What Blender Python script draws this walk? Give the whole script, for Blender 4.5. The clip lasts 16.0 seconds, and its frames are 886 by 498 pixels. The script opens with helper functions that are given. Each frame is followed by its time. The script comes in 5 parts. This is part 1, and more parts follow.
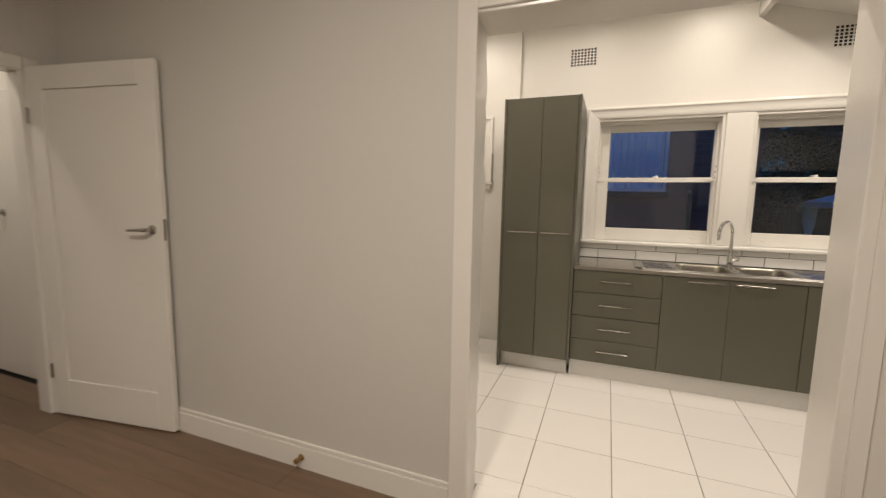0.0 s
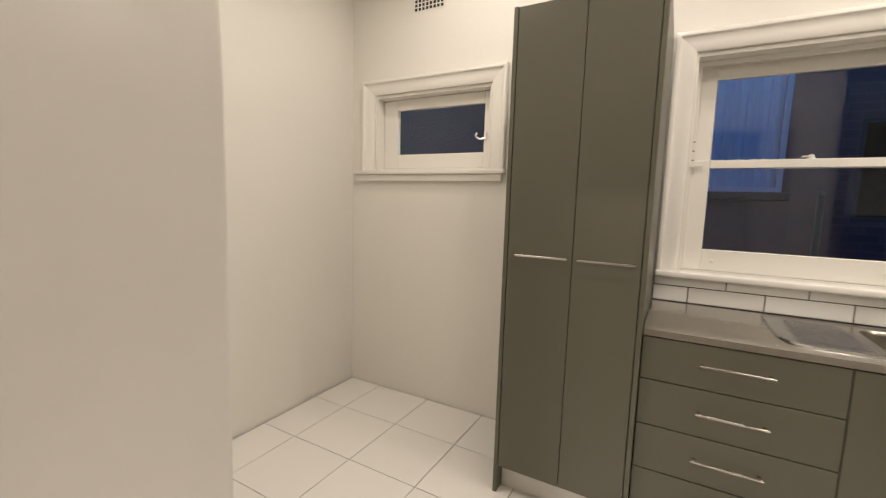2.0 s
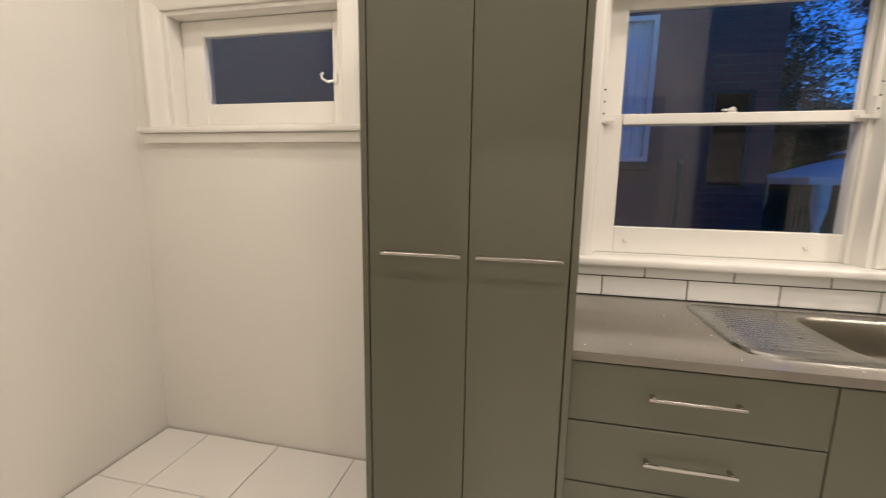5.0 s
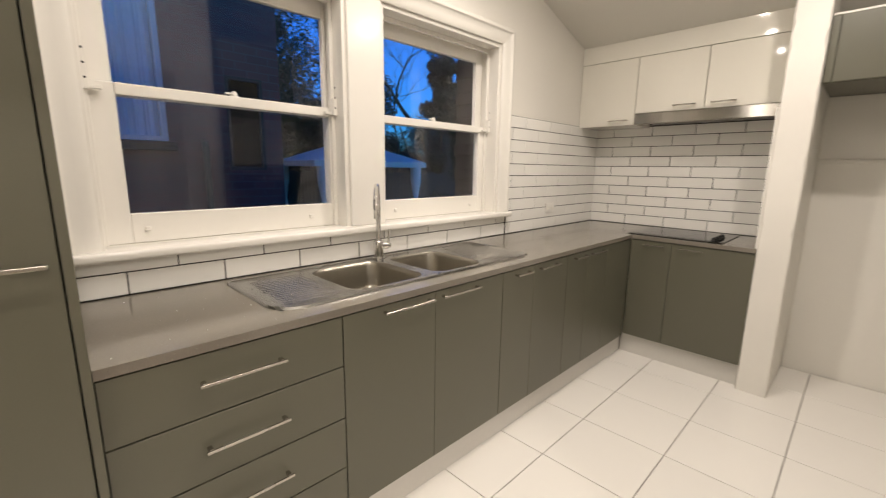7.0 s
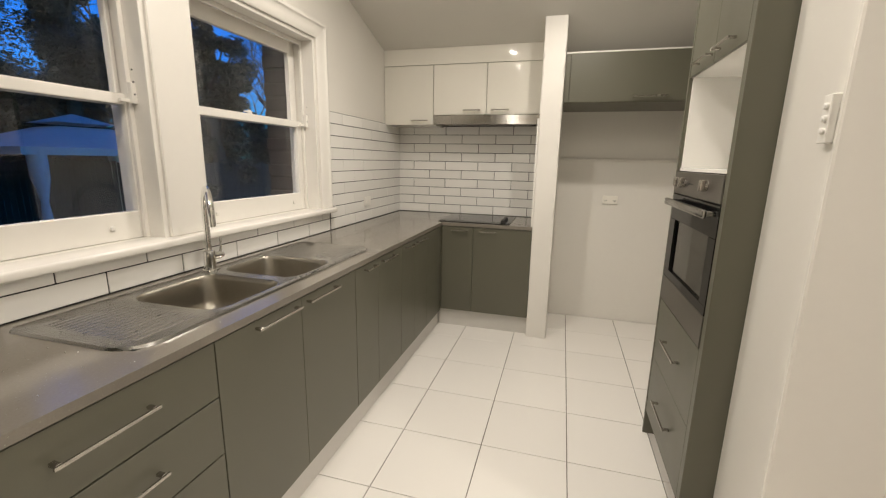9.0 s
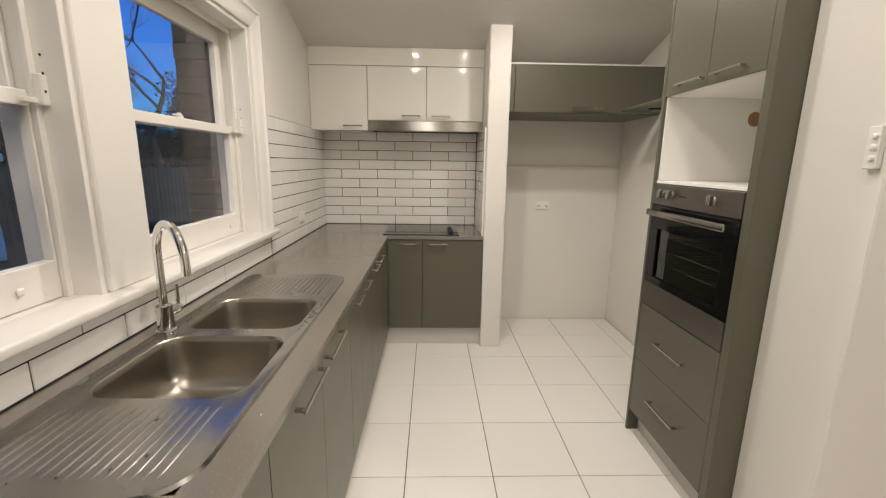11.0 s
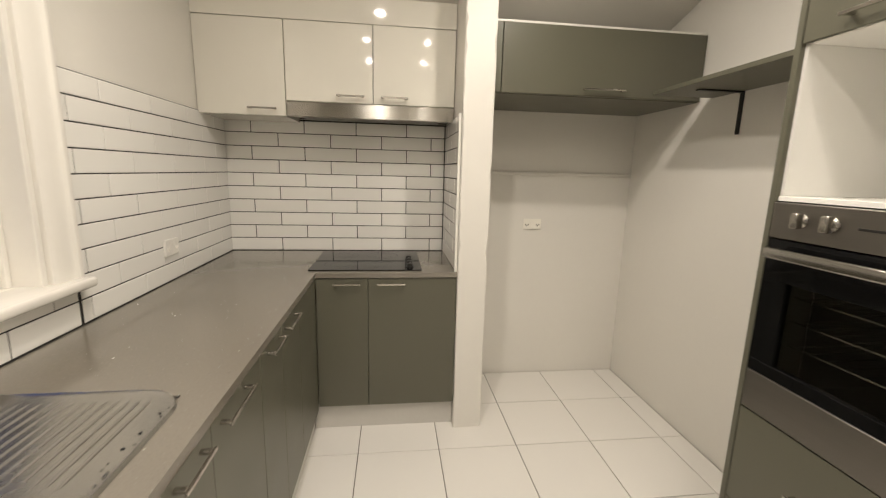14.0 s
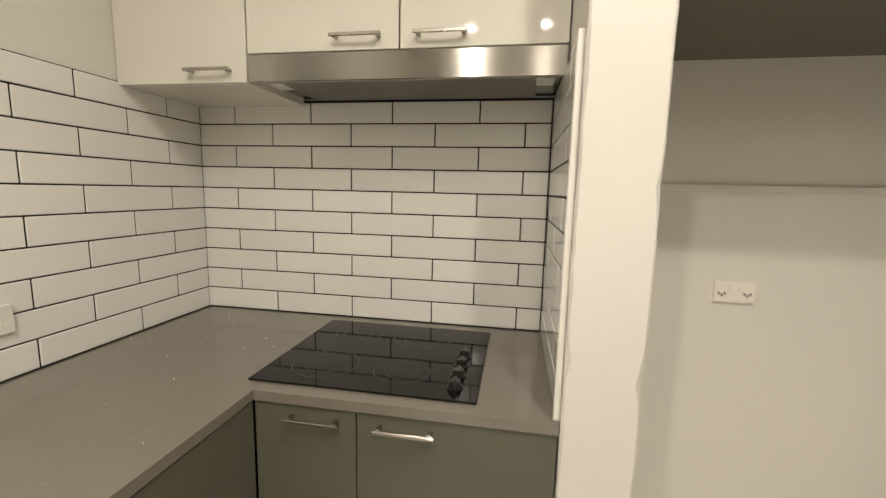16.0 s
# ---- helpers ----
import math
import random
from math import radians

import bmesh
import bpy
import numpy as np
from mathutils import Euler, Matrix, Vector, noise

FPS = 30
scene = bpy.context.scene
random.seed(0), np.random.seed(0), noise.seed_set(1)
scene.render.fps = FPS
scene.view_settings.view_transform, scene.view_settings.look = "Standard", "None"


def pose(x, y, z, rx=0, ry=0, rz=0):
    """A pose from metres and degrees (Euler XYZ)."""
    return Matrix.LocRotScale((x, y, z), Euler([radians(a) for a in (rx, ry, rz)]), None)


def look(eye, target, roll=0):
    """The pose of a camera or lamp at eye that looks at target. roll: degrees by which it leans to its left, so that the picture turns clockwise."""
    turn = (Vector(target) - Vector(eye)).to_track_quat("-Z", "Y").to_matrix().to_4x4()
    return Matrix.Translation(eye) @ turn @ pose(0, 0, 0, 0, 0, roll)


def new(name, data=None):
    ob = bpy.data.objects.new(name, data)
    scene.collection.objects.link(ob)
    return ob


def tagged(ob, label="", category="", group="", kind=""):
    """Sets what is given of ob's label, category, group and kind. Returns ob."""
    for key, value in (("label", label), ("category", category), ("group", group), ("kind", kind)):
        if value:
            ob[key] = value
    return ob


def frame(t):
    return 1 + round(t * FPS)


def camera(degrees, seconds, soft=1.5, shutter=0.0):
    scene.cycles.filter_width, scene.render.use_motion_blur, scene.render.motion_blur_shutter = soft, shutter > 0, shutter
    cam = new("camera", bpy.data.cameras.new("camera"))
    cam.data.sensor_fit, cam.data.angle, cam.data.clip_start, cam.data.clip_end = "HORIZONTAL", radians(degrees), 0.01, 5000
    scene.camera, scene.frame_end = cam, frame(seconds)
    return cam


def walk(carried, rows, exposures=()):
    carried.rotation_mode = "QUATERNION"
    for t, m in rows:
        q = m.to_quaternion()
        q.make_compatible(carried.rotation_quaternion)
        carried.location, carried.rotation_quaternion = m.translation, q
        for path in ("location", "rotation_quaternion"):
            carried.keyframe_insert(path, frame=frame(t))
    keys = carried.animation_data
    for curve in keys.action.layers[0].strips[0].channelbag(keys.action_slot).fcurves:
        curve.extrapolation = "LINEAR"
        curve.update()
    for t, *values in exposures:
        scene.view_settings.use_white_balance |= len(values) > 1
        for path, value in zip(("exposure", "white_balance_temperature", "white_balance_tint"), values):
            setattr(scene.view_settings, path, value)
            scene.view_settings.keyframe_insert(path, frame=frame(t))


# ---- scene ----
PATH = [
    (0, (-3.396, -4.028, 1.402), (-4.122, -2.179, 1.165), 1.0),
    (0.5, (-3.362, -3.578, 1.387), (-3.946, -1.68, 1.142), 1.4),
    (1, (-3.441, -3.132, 1.371), (-4.061, -1.247, 1.123), 1.5),
    (1.5, (-3.477, -2.737, 1.382), (-4.248, -0.908, 1.137), 1.6),
    (2, (-3.541, -2.426, 1.379), (-4.506, -0.689, 1.15), 1.7),
    (2.5, (-3.6, -2.229, 1.365), (-4.742, -0.603, 1.138), 1.9),
    (3, (-3.633, -2.085, 1.335), (-4.89, -0.548, 1.1), 2.2),
    (5.5, (-3.739, -1.735, 1.356), (-3.711, 0.236, 1.018), 0.7),
    (6, (-3.669, -1.773, 1.346), (-3.128, 0.122, 1.002), 0.6),
    (6.5, (-3.61, -1.798, 1.34), (-2.596, -0.113, 0.977), 0.6),
    (7, (-3.672, -1.76, 1.347), (-2.285, -0.369, 0.968), 0.8),
    (7.5, (-3.768, -1.723, 1.36), (-2.133, -0.64, 0.97), 0.8),
    (8, (-3.8, -1.706, 1.376), (-2.028, -0.871, 0.972), 0.9),
    (8.5, (-3.837, -1.644, 1.384), (-1.995, -0.982, 0.973), 1.0),
    (9, (-3.89, -1.549, 1.394), (-2.006, -1.022, 0.979), 1.1),
    (11.5, (-3.656, -0.905, 1.458), (-1.702, -1.051, 1.059), 1.0),
    (12, (-3.532, -0.936, 1.44), (-1.58, -1.126, 1.048), 1.3),
    (12.5, (-3.464, -0.962, 1.437), (-1.514, -1.17, 1.046), 1.2),
    (13, (-3.303, -0.963, 1.42), (-1.353, -1.182, 1.035), 1.3),
    (13.5, (-3.056, -0.957, 1.424), (-1.106, -1.189, 1.047), 1.5),
    (14, (-2.741, -1.008, 1.424), (-0.79, -1.251, 1.058), 1.5),
    (14.5, (-2.422, -1.017, 1.416), (-0.468, -1.242, 1.057), 1.4),
    (15, (-2.129, -1.068, 1.395), (-0.165, -1.221, 1.048), 1.3),
    (15.5, (-1.8, -1.151, 1.376), (0.176, -1.115, 1.067), 1.3),
    (16, (-1.496, -1.236, 1.395), (0.456, -0.899, 1.118), 1.4),
]
cam = camera(93.5, 16.0, soft=1.2, shutter=0.28)
EXPOSURES = [(0.0, -0.38, 6600, 10), (1.0, -0.36, 6550, 10), (2.0, -0.27, 6500, 10), (3.0, -0.27, 6400, 10), (5.5, 0.0, 6450, 10), (6.5, 0.05, 6400, 10), (8.0, -0.15, 6450, 8), (9.0, -0.15, 6350, 7),
             (11.5, -0.2, 6250, 9), (13.5, -0.05, 6400, 8), (15.0, 0.03, 6500, 5), (16.0, 0.05, 6500, 5)]
walk(cam, [(t, look(eye, target, roll)) for t, eye, target, roll in PATH], EXPOSURES)

# ---- light ----
# dusk sky, after sunset, tinted by the warm white balance of the clip
world = bpy.data.worlds.new("dusk")
scene.world = world
world.use_nodes = True
wn, wl = world.node_tree.nodes, world.node_tree.links
sky = wn.new("ShaderNodeTexSky")
sky.sky_type = "NISHITA"
sky.sun_disc = False
sky.sun_elevation = radians(6)
sky.sun_rotation = radians(200)
tint = wn.new("ShaderNodeMixRGB")
tint.blend_type = "MULTIPLY"
tint.inputs[0].default_value = 1.0
tint.inputs[2].default_value = (0.085, 0.54, 1.95, 1)
wl.new(sky.outputs[0], tint.inputs[1])
wl.new(tint.outputs[0], wn["Background"].inputs[0])
wn["Background"].inputs[1].default_value = 0.15

LAMP_TINT = (1.0, 0.885, 0.78)
FLAT_CEILING, RAKE_Z, RAKE_X, RAKE = 3.05, 2.30, -0.33, 0.31


def rake(x):
    """Height of the raked ceiling at x."""
    return RAKE_Z + RAKE * (RAKE_X - x)


def disc_lamp(x, y, z, watts, size=0.08, spread=169):
    data = bpy.data.lights.new("ceiling_disc_lamp", "AREA")
    data.shape, data.size, data.energy, data.color = "DISK", size, watts, LAMP_TINT
    data.spread = radians(spread)
    ob = new("ceiling_disc_lamp", data)
    ob.matrix_basis = pose(x, y, z)
    return ob


# x, y, watts: recessed downlights of the kitchen, two rows of three on the flat ceiling, two on the rake
DOWNLIGHTS = [(-2.66, -0.54, 7.5), (-2.65, -1.46, 9), (-3.62, -0.69, 6), (-3.60, -1.44, 6.5), (-4.66, -0.66, 9.5), (-4.62, -1.47, 10), (-1.32, -1.635, 13.5), (-1.87, -0.90, 16)]
for lx, ly, watts in DOWNLIGHTS:
    lz = FLAT_CEILING if lx < -2.37 else rake(lx)
    disc_lamp(lx, ly, lz - 0.035, watts)
# two unseen fill lamps, added to light the dining room and the hall
disc_lamp(-3.9, -4.5, FLAT_CEILING - 0.10, 76, 0.30, 170)
disc_lamp(-7.3, -3.2, FLAT_CEILING - 0.10, 14, 0.20, 170)

# ---- materials ----


def material(name, color, rough=0.5, metal=0.0, noise_scale=0.0, noise_amount=0.0, bump=0.0, bump_scale=200.0, stain=0.0, stain_scale=1.5,
             coat=0.0, per_piece=0.0, rough_vary=0.0, stretch=(1, 1, 1), spec=0.5):
    """A surface with grain, large stains, fine relief and, for pieces, a small shift from one to the next."""
    m = bpy.data.materials.new(name)
    m.use_nodes = True
    n, l = m.node_tree.nodes, m.node_tree.links
    b = n["Principled BSDF"]
    b.inputs["Roughness"].default_value = rough
    b.inputs["Metallic"].default_value = metal
    b.inputs["Specular IOR Level"].default_value = spec
    b.inputs["Coat Weight"].default_value = coat
    b.inputs["Coat Roughness"].default_value = 0.04
    co = n.new("ShaderNodeTexCoord")
    mp = n.new("ShaderNodeMapping")
    mp.inputs["Scale"].default_value = stretch
    l.new(co.outputs["Object"], mp.inputs[0])
    base = n.new("ShaderNodeRGB")
    base.outputs[0].default_value = (*color, 1)
    out = base.outputs[0]

    def vary(out, factor, amount):
        hsv = n.new("ShaderNodeHueSaturation")
        rng = n.new("ShaderNodeMapRange")
        rng.inputs[3].default_value, rng.inputs[4].default_value = 1 - amount, 1 + amount
        l.new(factor, rng.inputs[0])
        l.new(rng.outputs[0], hsv.inputs["Value"])
        l.new(out, hsv.inputs["Color"])
        return hsv.outputs[0]

    def noise_node(scale, detail):
        t = n.new("ShaderNodeTexNoise")
        t.inputs["Scale"].default_value, t.inputs["Detail"].default_value = scale, detail
        l.new(mp.outputs[0], t.inputs["Vector"])
        return t.outputs["Fac"]

    if noise_amount:
        out = vary(out, noise_node(noise_scale, 6), noise_amount)
    if stain:
        out = vary(out, noise_node(stain_scale, 3), stain)
    if per_piece:
        info = n.new("ShaderNodeObjectInfo")
        out = vary(out, info.outputs["Random"], per_piece)
    l.new(out, b.inputs["Base Color"])
    if rough_vary:
        rng = n.new("ShaderNodeMapRange")
        rng.inputs[3].default_value, rng.inputs[4].default_value = rough - rough_vary, rough + rough_vary
        l.new(noise_node(7, 5), rng.inputs[0])
        l.new(rng.outputs[0], b.inputs["Roughness"])
    if bump:
        bm_node = n.new("ShaderNodeBump")
        bm_node.inputs["Strength"].default_value, bm_node.inputs["Distance"].default_value = bump, 0.003
        l.new(noise_node(bump_scale, 4), bm_node.inputs["Height"])
        l.new(bm_node.outputs[0], b.inputs["Normal"])
    return m


def stone_material():
    """Engineered stone: warm grey with pale and dark flecks."""
    m = material("engineered_stone", (0.185, 0.166, 0.137), 0.13, noise_scale=160, noise_amount=0.12, stain=0.05, rough_vary=0.03, spec=0.75)
    n, l = m.node_tree.nodes, m.node_tree.links
    b = n["Principled BSDF"]
    old = b.inputs["Base Color"].links[0].from_socket
    co = n.new("ShaderNodeTexCoord")
    for scale, lo, hi, colour in ((75, 0.0, 0.13, (0.36, 0.34, 0.30, 1)), (120, 0.0, 0.14, (0.085, 0.08, 0.07, 1))):
        v = n.new("ShaderNodeTexVoronoi")
        v.inputs["Scale"].default_value = scale
        l.new(co.outputs["Object"], v.inputs["Vector"])
        r = n.new("ShaderNodeMapRange")
        r.inputs[1].default_value, r.inputs[2].default_value = lo, hi
        r.inputs[3].default_value, r.inputs[4].default_value = 0.75, 0.0
        l.new(v.outputs["Distance"], r.inputs[0])
        mix = n.new("ShaderNodeMixRGB")
        mix.inputs[2].default_value = colour
        l.new(r.outputs[0], mix.inputs[0])
        l.new(old, mix.inputs[1])
        old = mix.outputs[0]
    l.new(old, b.inputs["Base Color"])
    return m


def brick_material(name, c1, c2, mortar):
    m = material(name, c1, 0.85, bump=0.3, bump_scale=60)
    n, l = m.node_tree.nodes, m.node_tree.links
    b = n["Principled BSDF"]
    co = n.new("ShaderNodeTexCoord")
    mp = n.new("ShaderNodeMapping")
    mp.inputs["Rotation"].default_value = (radians(90), 0, 0)
    t = n.new("ShaderNodeTexBrick")
    t.inputs["Scale"].default_value = 1.0
    t.inputs["Brick Width"].default_value, t.inputs["Row Height"].default_value, t.inputs["Mortar Size"].default_value = 0.24, 0.086, 0.006
    for i, c in enumerate((c1, c2, mortar)):
        t.inputs[1 + i].default_value = (*c, 1)
    l.new(co.outputs["Object"], mp.inputs[0])
    l.new(mp.outputs[0], t.inputs["Vector"])
    l.new(t.outputs["Color"], b.inputs["Base Color"])
    return m


def glass_material(name, tint=(1, 1, 1), rough=0.0):
    m = bpy.data.materials.new(name)
    m.use_nodes = True
    b = m.node_tree.nodes["Principled BSDF"]
    b.inputs["Base Color"].default_value = (*tint, 1)
    b.inputs["Transmission Weight"].default_value = 1.0
    b.inputs["Roughness"].default_value, b.inputs["IOR"].default_value = rough, 1.45
    return m


def glow_material(name, colour, strength):
    m = bpy.data.materials.new(name)
    m.use_nodes = True
    b = m.node_tree.nodes["Principled BSDF"]
    b.inputs["Emission Color"].default_value = (*colour, 1)
    b.inputs["Emission Strength"].default_value = strength
    return m


M_WALL = material("white_wall_paint", (0.76, 0.735, 0.68), 0.42, noise_scale=30, noise_amount=0.012, stain=0.03, bump=0.10, bump_scale=70, rough_vary=0.06)
M_GREY_WALL = material("grey_wall_paint", (0.64, 0.62, 0.575), 0.5, noise_scale=30, noise_amount=0.012, stain=0.03, bump=0.10, bump_scale=70)
M_CEILING = material("ceiling_paint", (0.68, 0.66, 0.61), 0.6, noise_scale=20, noise_amount=0.01, stain=0.02, bump=0.06, bump_scale=90)
M_TRIM = material("gloss_white_trim", (0.80, 0.775, 0.72), 0.22, noise_scale=40, noise_amount=0.012, stain=0.025, bump=0.08, bump_scale=35, rough_vary=0.06)
# paint of the left reveal, a tone darker than the trim
M_REVEAL = material("darker_reveal_paint", (0.70, 0.672, 0.62), 0.3, noise_scale=30, noise_amount=0.015, stain=0.04, bump=0.10, bump_scale=40)
M_COLUMN = material("patched_plaster", (0.76, 0.735, 0.68), 0.5, stain=0.04, stain_scale=4, bump=0.35, bump_scale=22)
M_LAMINATE = material("grey_laminate", (0.106, 0.102, 0.073), 0.36, noise_scale=420, noise_amount=0.06, stain=0.04, bump=0.05, bump_scale=500, rough_vary=0.04)
M_LAMINATE_EDGE = material("grey_laminate_edge", (0.085, 0.082, 0.062), 0.5, stain=0.05)
M_GLOSS = material("gloss_cream_panel", (0.76, 0.735, 0.66), 0.04, noise_scale=15, noise_amount=0.008, stain=0.015)
M_KICK = material("pale_kickboard", (0.62, 0.60, 0.56), 0.35, noise_scale=50, noise_amount=0.03, stain=0.05)
M_STONE = stone_material()
M_TILE = material("gloss_white_tile", (0.85, 0.835, 0.795), 0.10, noise_scale=12, noise_amount=0.012, bump=0.10, bump_scale=9, per_piece=0.03, coat=0.3)
M_GROUT = material("charcoal_grout", (0.022, 0.021, 0.019), 0.9, noise_scale=80, noise_amount=0.15, bump=0.3, bump_scale=300)
M_FLOOR_TILE = material("porcelain_floor_tile", (0.78, 0.755, 0.71), 0.26, noise_scale=40, noise_amount=0.006, stain=0.008, per_piece=0.015, bump=0.02, bump_scale=60, rough_vary=0.02)
M_FLOOR_GROUT = material("brown_floor_grout", (0.12, 0.10, 0.078), 0.85, noise_scale=20, noise_amount=0.3)
M_STEEL = material("brushed_steel", (0.36, 0.345, 0.32), 0.22, 1.0, noise_scale=90, noise_amount=0.05, stain=0.05, bump=0.04, bump_scale=150, stretch=(0.06, 1, 1), rough_vary=0.06)
M_HOOD = material("horizontally_brushed_steel", (0.42, 0.40, 0.365), 0.25, 1.0, noise_scale=140, noise_amount=0.06, stain=0.04, stretch=(1, 0.03, 1), rough_vary=0.02)
hood_nodes = M_HOOD.node_tree.nodes
brushed = hood_nodes.new("ShaderNodeTangent")
brushed.direction_type, brushed.axis = "RADIAL", "Z"
M_HOOD.node_tree.links.new(brushed.outputs[0], hood_nodes["Principled BSDF"].inputs["Tangent"])
hood_nodes["Principled BSDF"].inputs["Anisotropic"].default_value = 1.0
hood_nodes["Principled BSDF"].inputs["Anisotropic Rotation"].default_value = 0.25
M_BOWL = material("bowl_steel", (0.37, 0.345, 0.295), 0.30, 1.0, noise_scale=60, noise_amount=0.05, stain=0.08, stain_scale=5, rough_vary=0.06, bump=0.03, bump_scale=150)
M_SINK = material("sink_steel", (0.42, 0.41, 0.39), 0.25, 1.0, noise_scale=60, noise_amount=0.05, stain=0.06, rough_vary=0.08, bump=0.02, bump_scale=120)
M_CHROME = material("chrome", (0.78, 0.77, 0.75), 0.07, 1.0, rough_vary=0.02)
M_NICKEL = material("satin_nickel", (0.45, 0.425, 0.385), 0.26, 1.0, rough_vary=0.05)
M_BLACK_GLASS = material("black_glass", (0.006, 0.006, 0.006), 0.05, spec=0.2)
M_NICHE = material("white_melamine", (0.90, 0.885, 0.84), 0.22, noise_scale=40, noise_amount=0.01, stain=0.02)
# near-white colour for the specks that imitate lamp glints on the stone
M_GLINT = material("pale_glint", (0.92, 0.90, 0.86), 0.12)
# dark colour that paints the depth of the power point slots
M_SLOT = material("slot_shade", (0.10, 0.09, 0.075), 0.6)
M_BLACK = material("black_plastic", (0.015, 0.014, 0.013), 0.35, rough_vary=0.05)
M_PRINT = material("grey_print", (0.03, 0.03, 0.03), 0.3)
M_CAVITY = material("dark_cavity", (0.012, 0.011, 0.010), 0.8)
M_OVEN_STEEL = material("oven_steel", (0.22, 0.205, 0.185), 0.36, 1.0, noise_scale=120, noise_amount=0.04, stretch=(0.05, 1, 1), rough_vary=0.05)
M_PLASTIC = material("white_plastic", (0.80, 0.78, 0.73), 0.28, stain=0.02)
M_OLD_PLASTIC = material("yellowed_plastic", (0.88, 0.85, 0.77), 0.3, stain=0.04)
M_BRASS = material("aged_brass", (0.34, 0.22, 0.09), 0.4, 1.0, stain=0.1)
M_RAW_BOARD = material("raw_board", (0.36, 0.22, 0.10), 0.8, noise_scale=70, noise_amount=0.2)
M_WOOD = material("brown_timber_floor", (0.165, 0.108, 0.068), 0.45, noise_scale=9, noise_amount=0.28, stain=0.12, stain_scale=3, per_piece=0.16, stretch=(0.25, 3, 3), bump=0.08, bump_scale=40, rough_vary=0.08)
M_GLASS = glass_material("window_glass")
M_OVEN_GLASS = glass_material("oven_door_glass", (0.62, 0.62, 0.60))
M_LENS = glow_material("downlight_lens", LAMP_TINT, 25)
M_BRICK = material("house_brick", (0.05, 0.036, 0.032), 0.85, noise_scale=25, noise_amount=0.25, per_piece=0.25, bump=0.4, bump_scale=60)
M_MORTAR = material("mortar", (0.09, 0.078, 0.066), 0.9, noise_scale=50, noise_amount=0.2)
M_FAR_BRICK = brick_material("neighbour_brick", (0.17, 0.085, 0.080), (0.13, 0.068, 0.068), (0.15, 0.115, 0.11))
M_ROOF = material("roof_tile", (0.10, 0.06, 0.05), 0.8, noise_scale=12, noise_amount=0.25)
M_CURTAIN = material("white_sheer_curtain", (0.80, 0.80, 0.78), 0.8, noise_scale=30, noise_amount=0.04, stain=0.05)
M_CANVAS = material("pale_canvas", (0.72, 0.72, 0.70), 0.8, noise_scale=12, noise_amount=0.06, stain=0.06)
M_GRASS = material("lawn", (0.045, 0.065, 0.025), 0.9, noise_scale=14, noise_amount=0.4, stain=0.25, bump=0.5, bump_scale=50)
M_LEAF = material("dark_foliage", (0.030, 0.044, 0.036), 0.7, noise_scale=2, noise_amount=0.35, stain=0.2, spec=0.25)
M_BARK = material("bark", (0.075, 0.058, 0.045), 0.9, noise_scale=20, noise_amount=0.35, bump=0.5, bump_scale=30, stretch=(1, 1, 0.2))
M_FENCE = material("weathered_paling", (0.062, 0.060, 0.058), 0.9, noise_scale=20, noise_amount=0.25, per_piece=0.25, stretch=(3, 3, 0.3))
M_CABLE = material("cable_sheath", (0.03, 0.03, 0.03), 0.6)

# ---- building helpers ----
ORIGIN = {}


def thing(name, x, y, z, label="", category="", group="", kind=""):
    """An Empty at a thing's base, to parent its parts."""
    ob = new(name)
    ob.location = (x, y, z)
    ORIGIN[ob.name] = Vector((x, y, z))
    ob.empty_display_size = 0.05
    return tagged(ob, label, category, group, kind)


def mesh_of(name, bm, mat, shift=None):
    me = bpy.data.meshes.new(name)
    bmesh.ops.recalc_face_normals(bm, faces=bm.faces)
    bm.to_mesh(me)
    bm.free()
    if shift is not None:
        me.transform(Matrix.Translation(-shift))
    me.materials.append(mat)
    for p in me.polygons:
        p.use_smooth = True
    me.set_sharp_from_angle(angle=radians(32))
    return me


def part(name, bm, mat, parent, label=""):
    """One mesh, built at its place in the world, under a thing or a part."""
    o = ORIGIN[parent.name]
    ob = new(name, mesh_of(name, bm, mat, o))
    ob.parent = parent
    ORIGIN[ob.name] = o
    return tagged(ob, label)


def solid(name, bm, mat, label="", category="", kind="structure", group=""):
    """A top-level mesh whose origin stays at the world's."""
    ob = new(name, mesh_of(name, bm, mat))
    ORIGIN[ob.name] = Vector()
    return tagged(ob, label, category, group, kind)


def put_box(bm, x0, x1, y0, y1, z0, z1, bevel=0.0, seg=1):
    """Adds a box between two corners, with its edges rounded."""
    m = Matrix.LocRotScale(((x0 + x1) / 2, (y0 + y1) / 2, (z0 + z1) / 2), None, (abs(x1 - x0), abs(y1 - y0), abs(z1 - z0)))
    made = bmesh.ops.create_cube(bm, size=1, matrix=m)
    if bevel:
        edges = list({e for v in made["verts"] for e in v.link_edges})
        bmesh.ops.bevel(bm, geom=edges, offset=bevel, segments=seg, affect="EDGES", profile=0.5)
    return bm


def box(x0, x1, y0, y1, z0, z1, bevel=0.0015, seg=1):
    return put_box(bmesh.new(), x0, x1, y0, y1, z0, z1, bevel, seg)


def boxes(rows, bevel=0.0):
    bm = bmesh.new()
    for r in rows:
        put_box(bm, *r, bevel=bevel)
    return bm


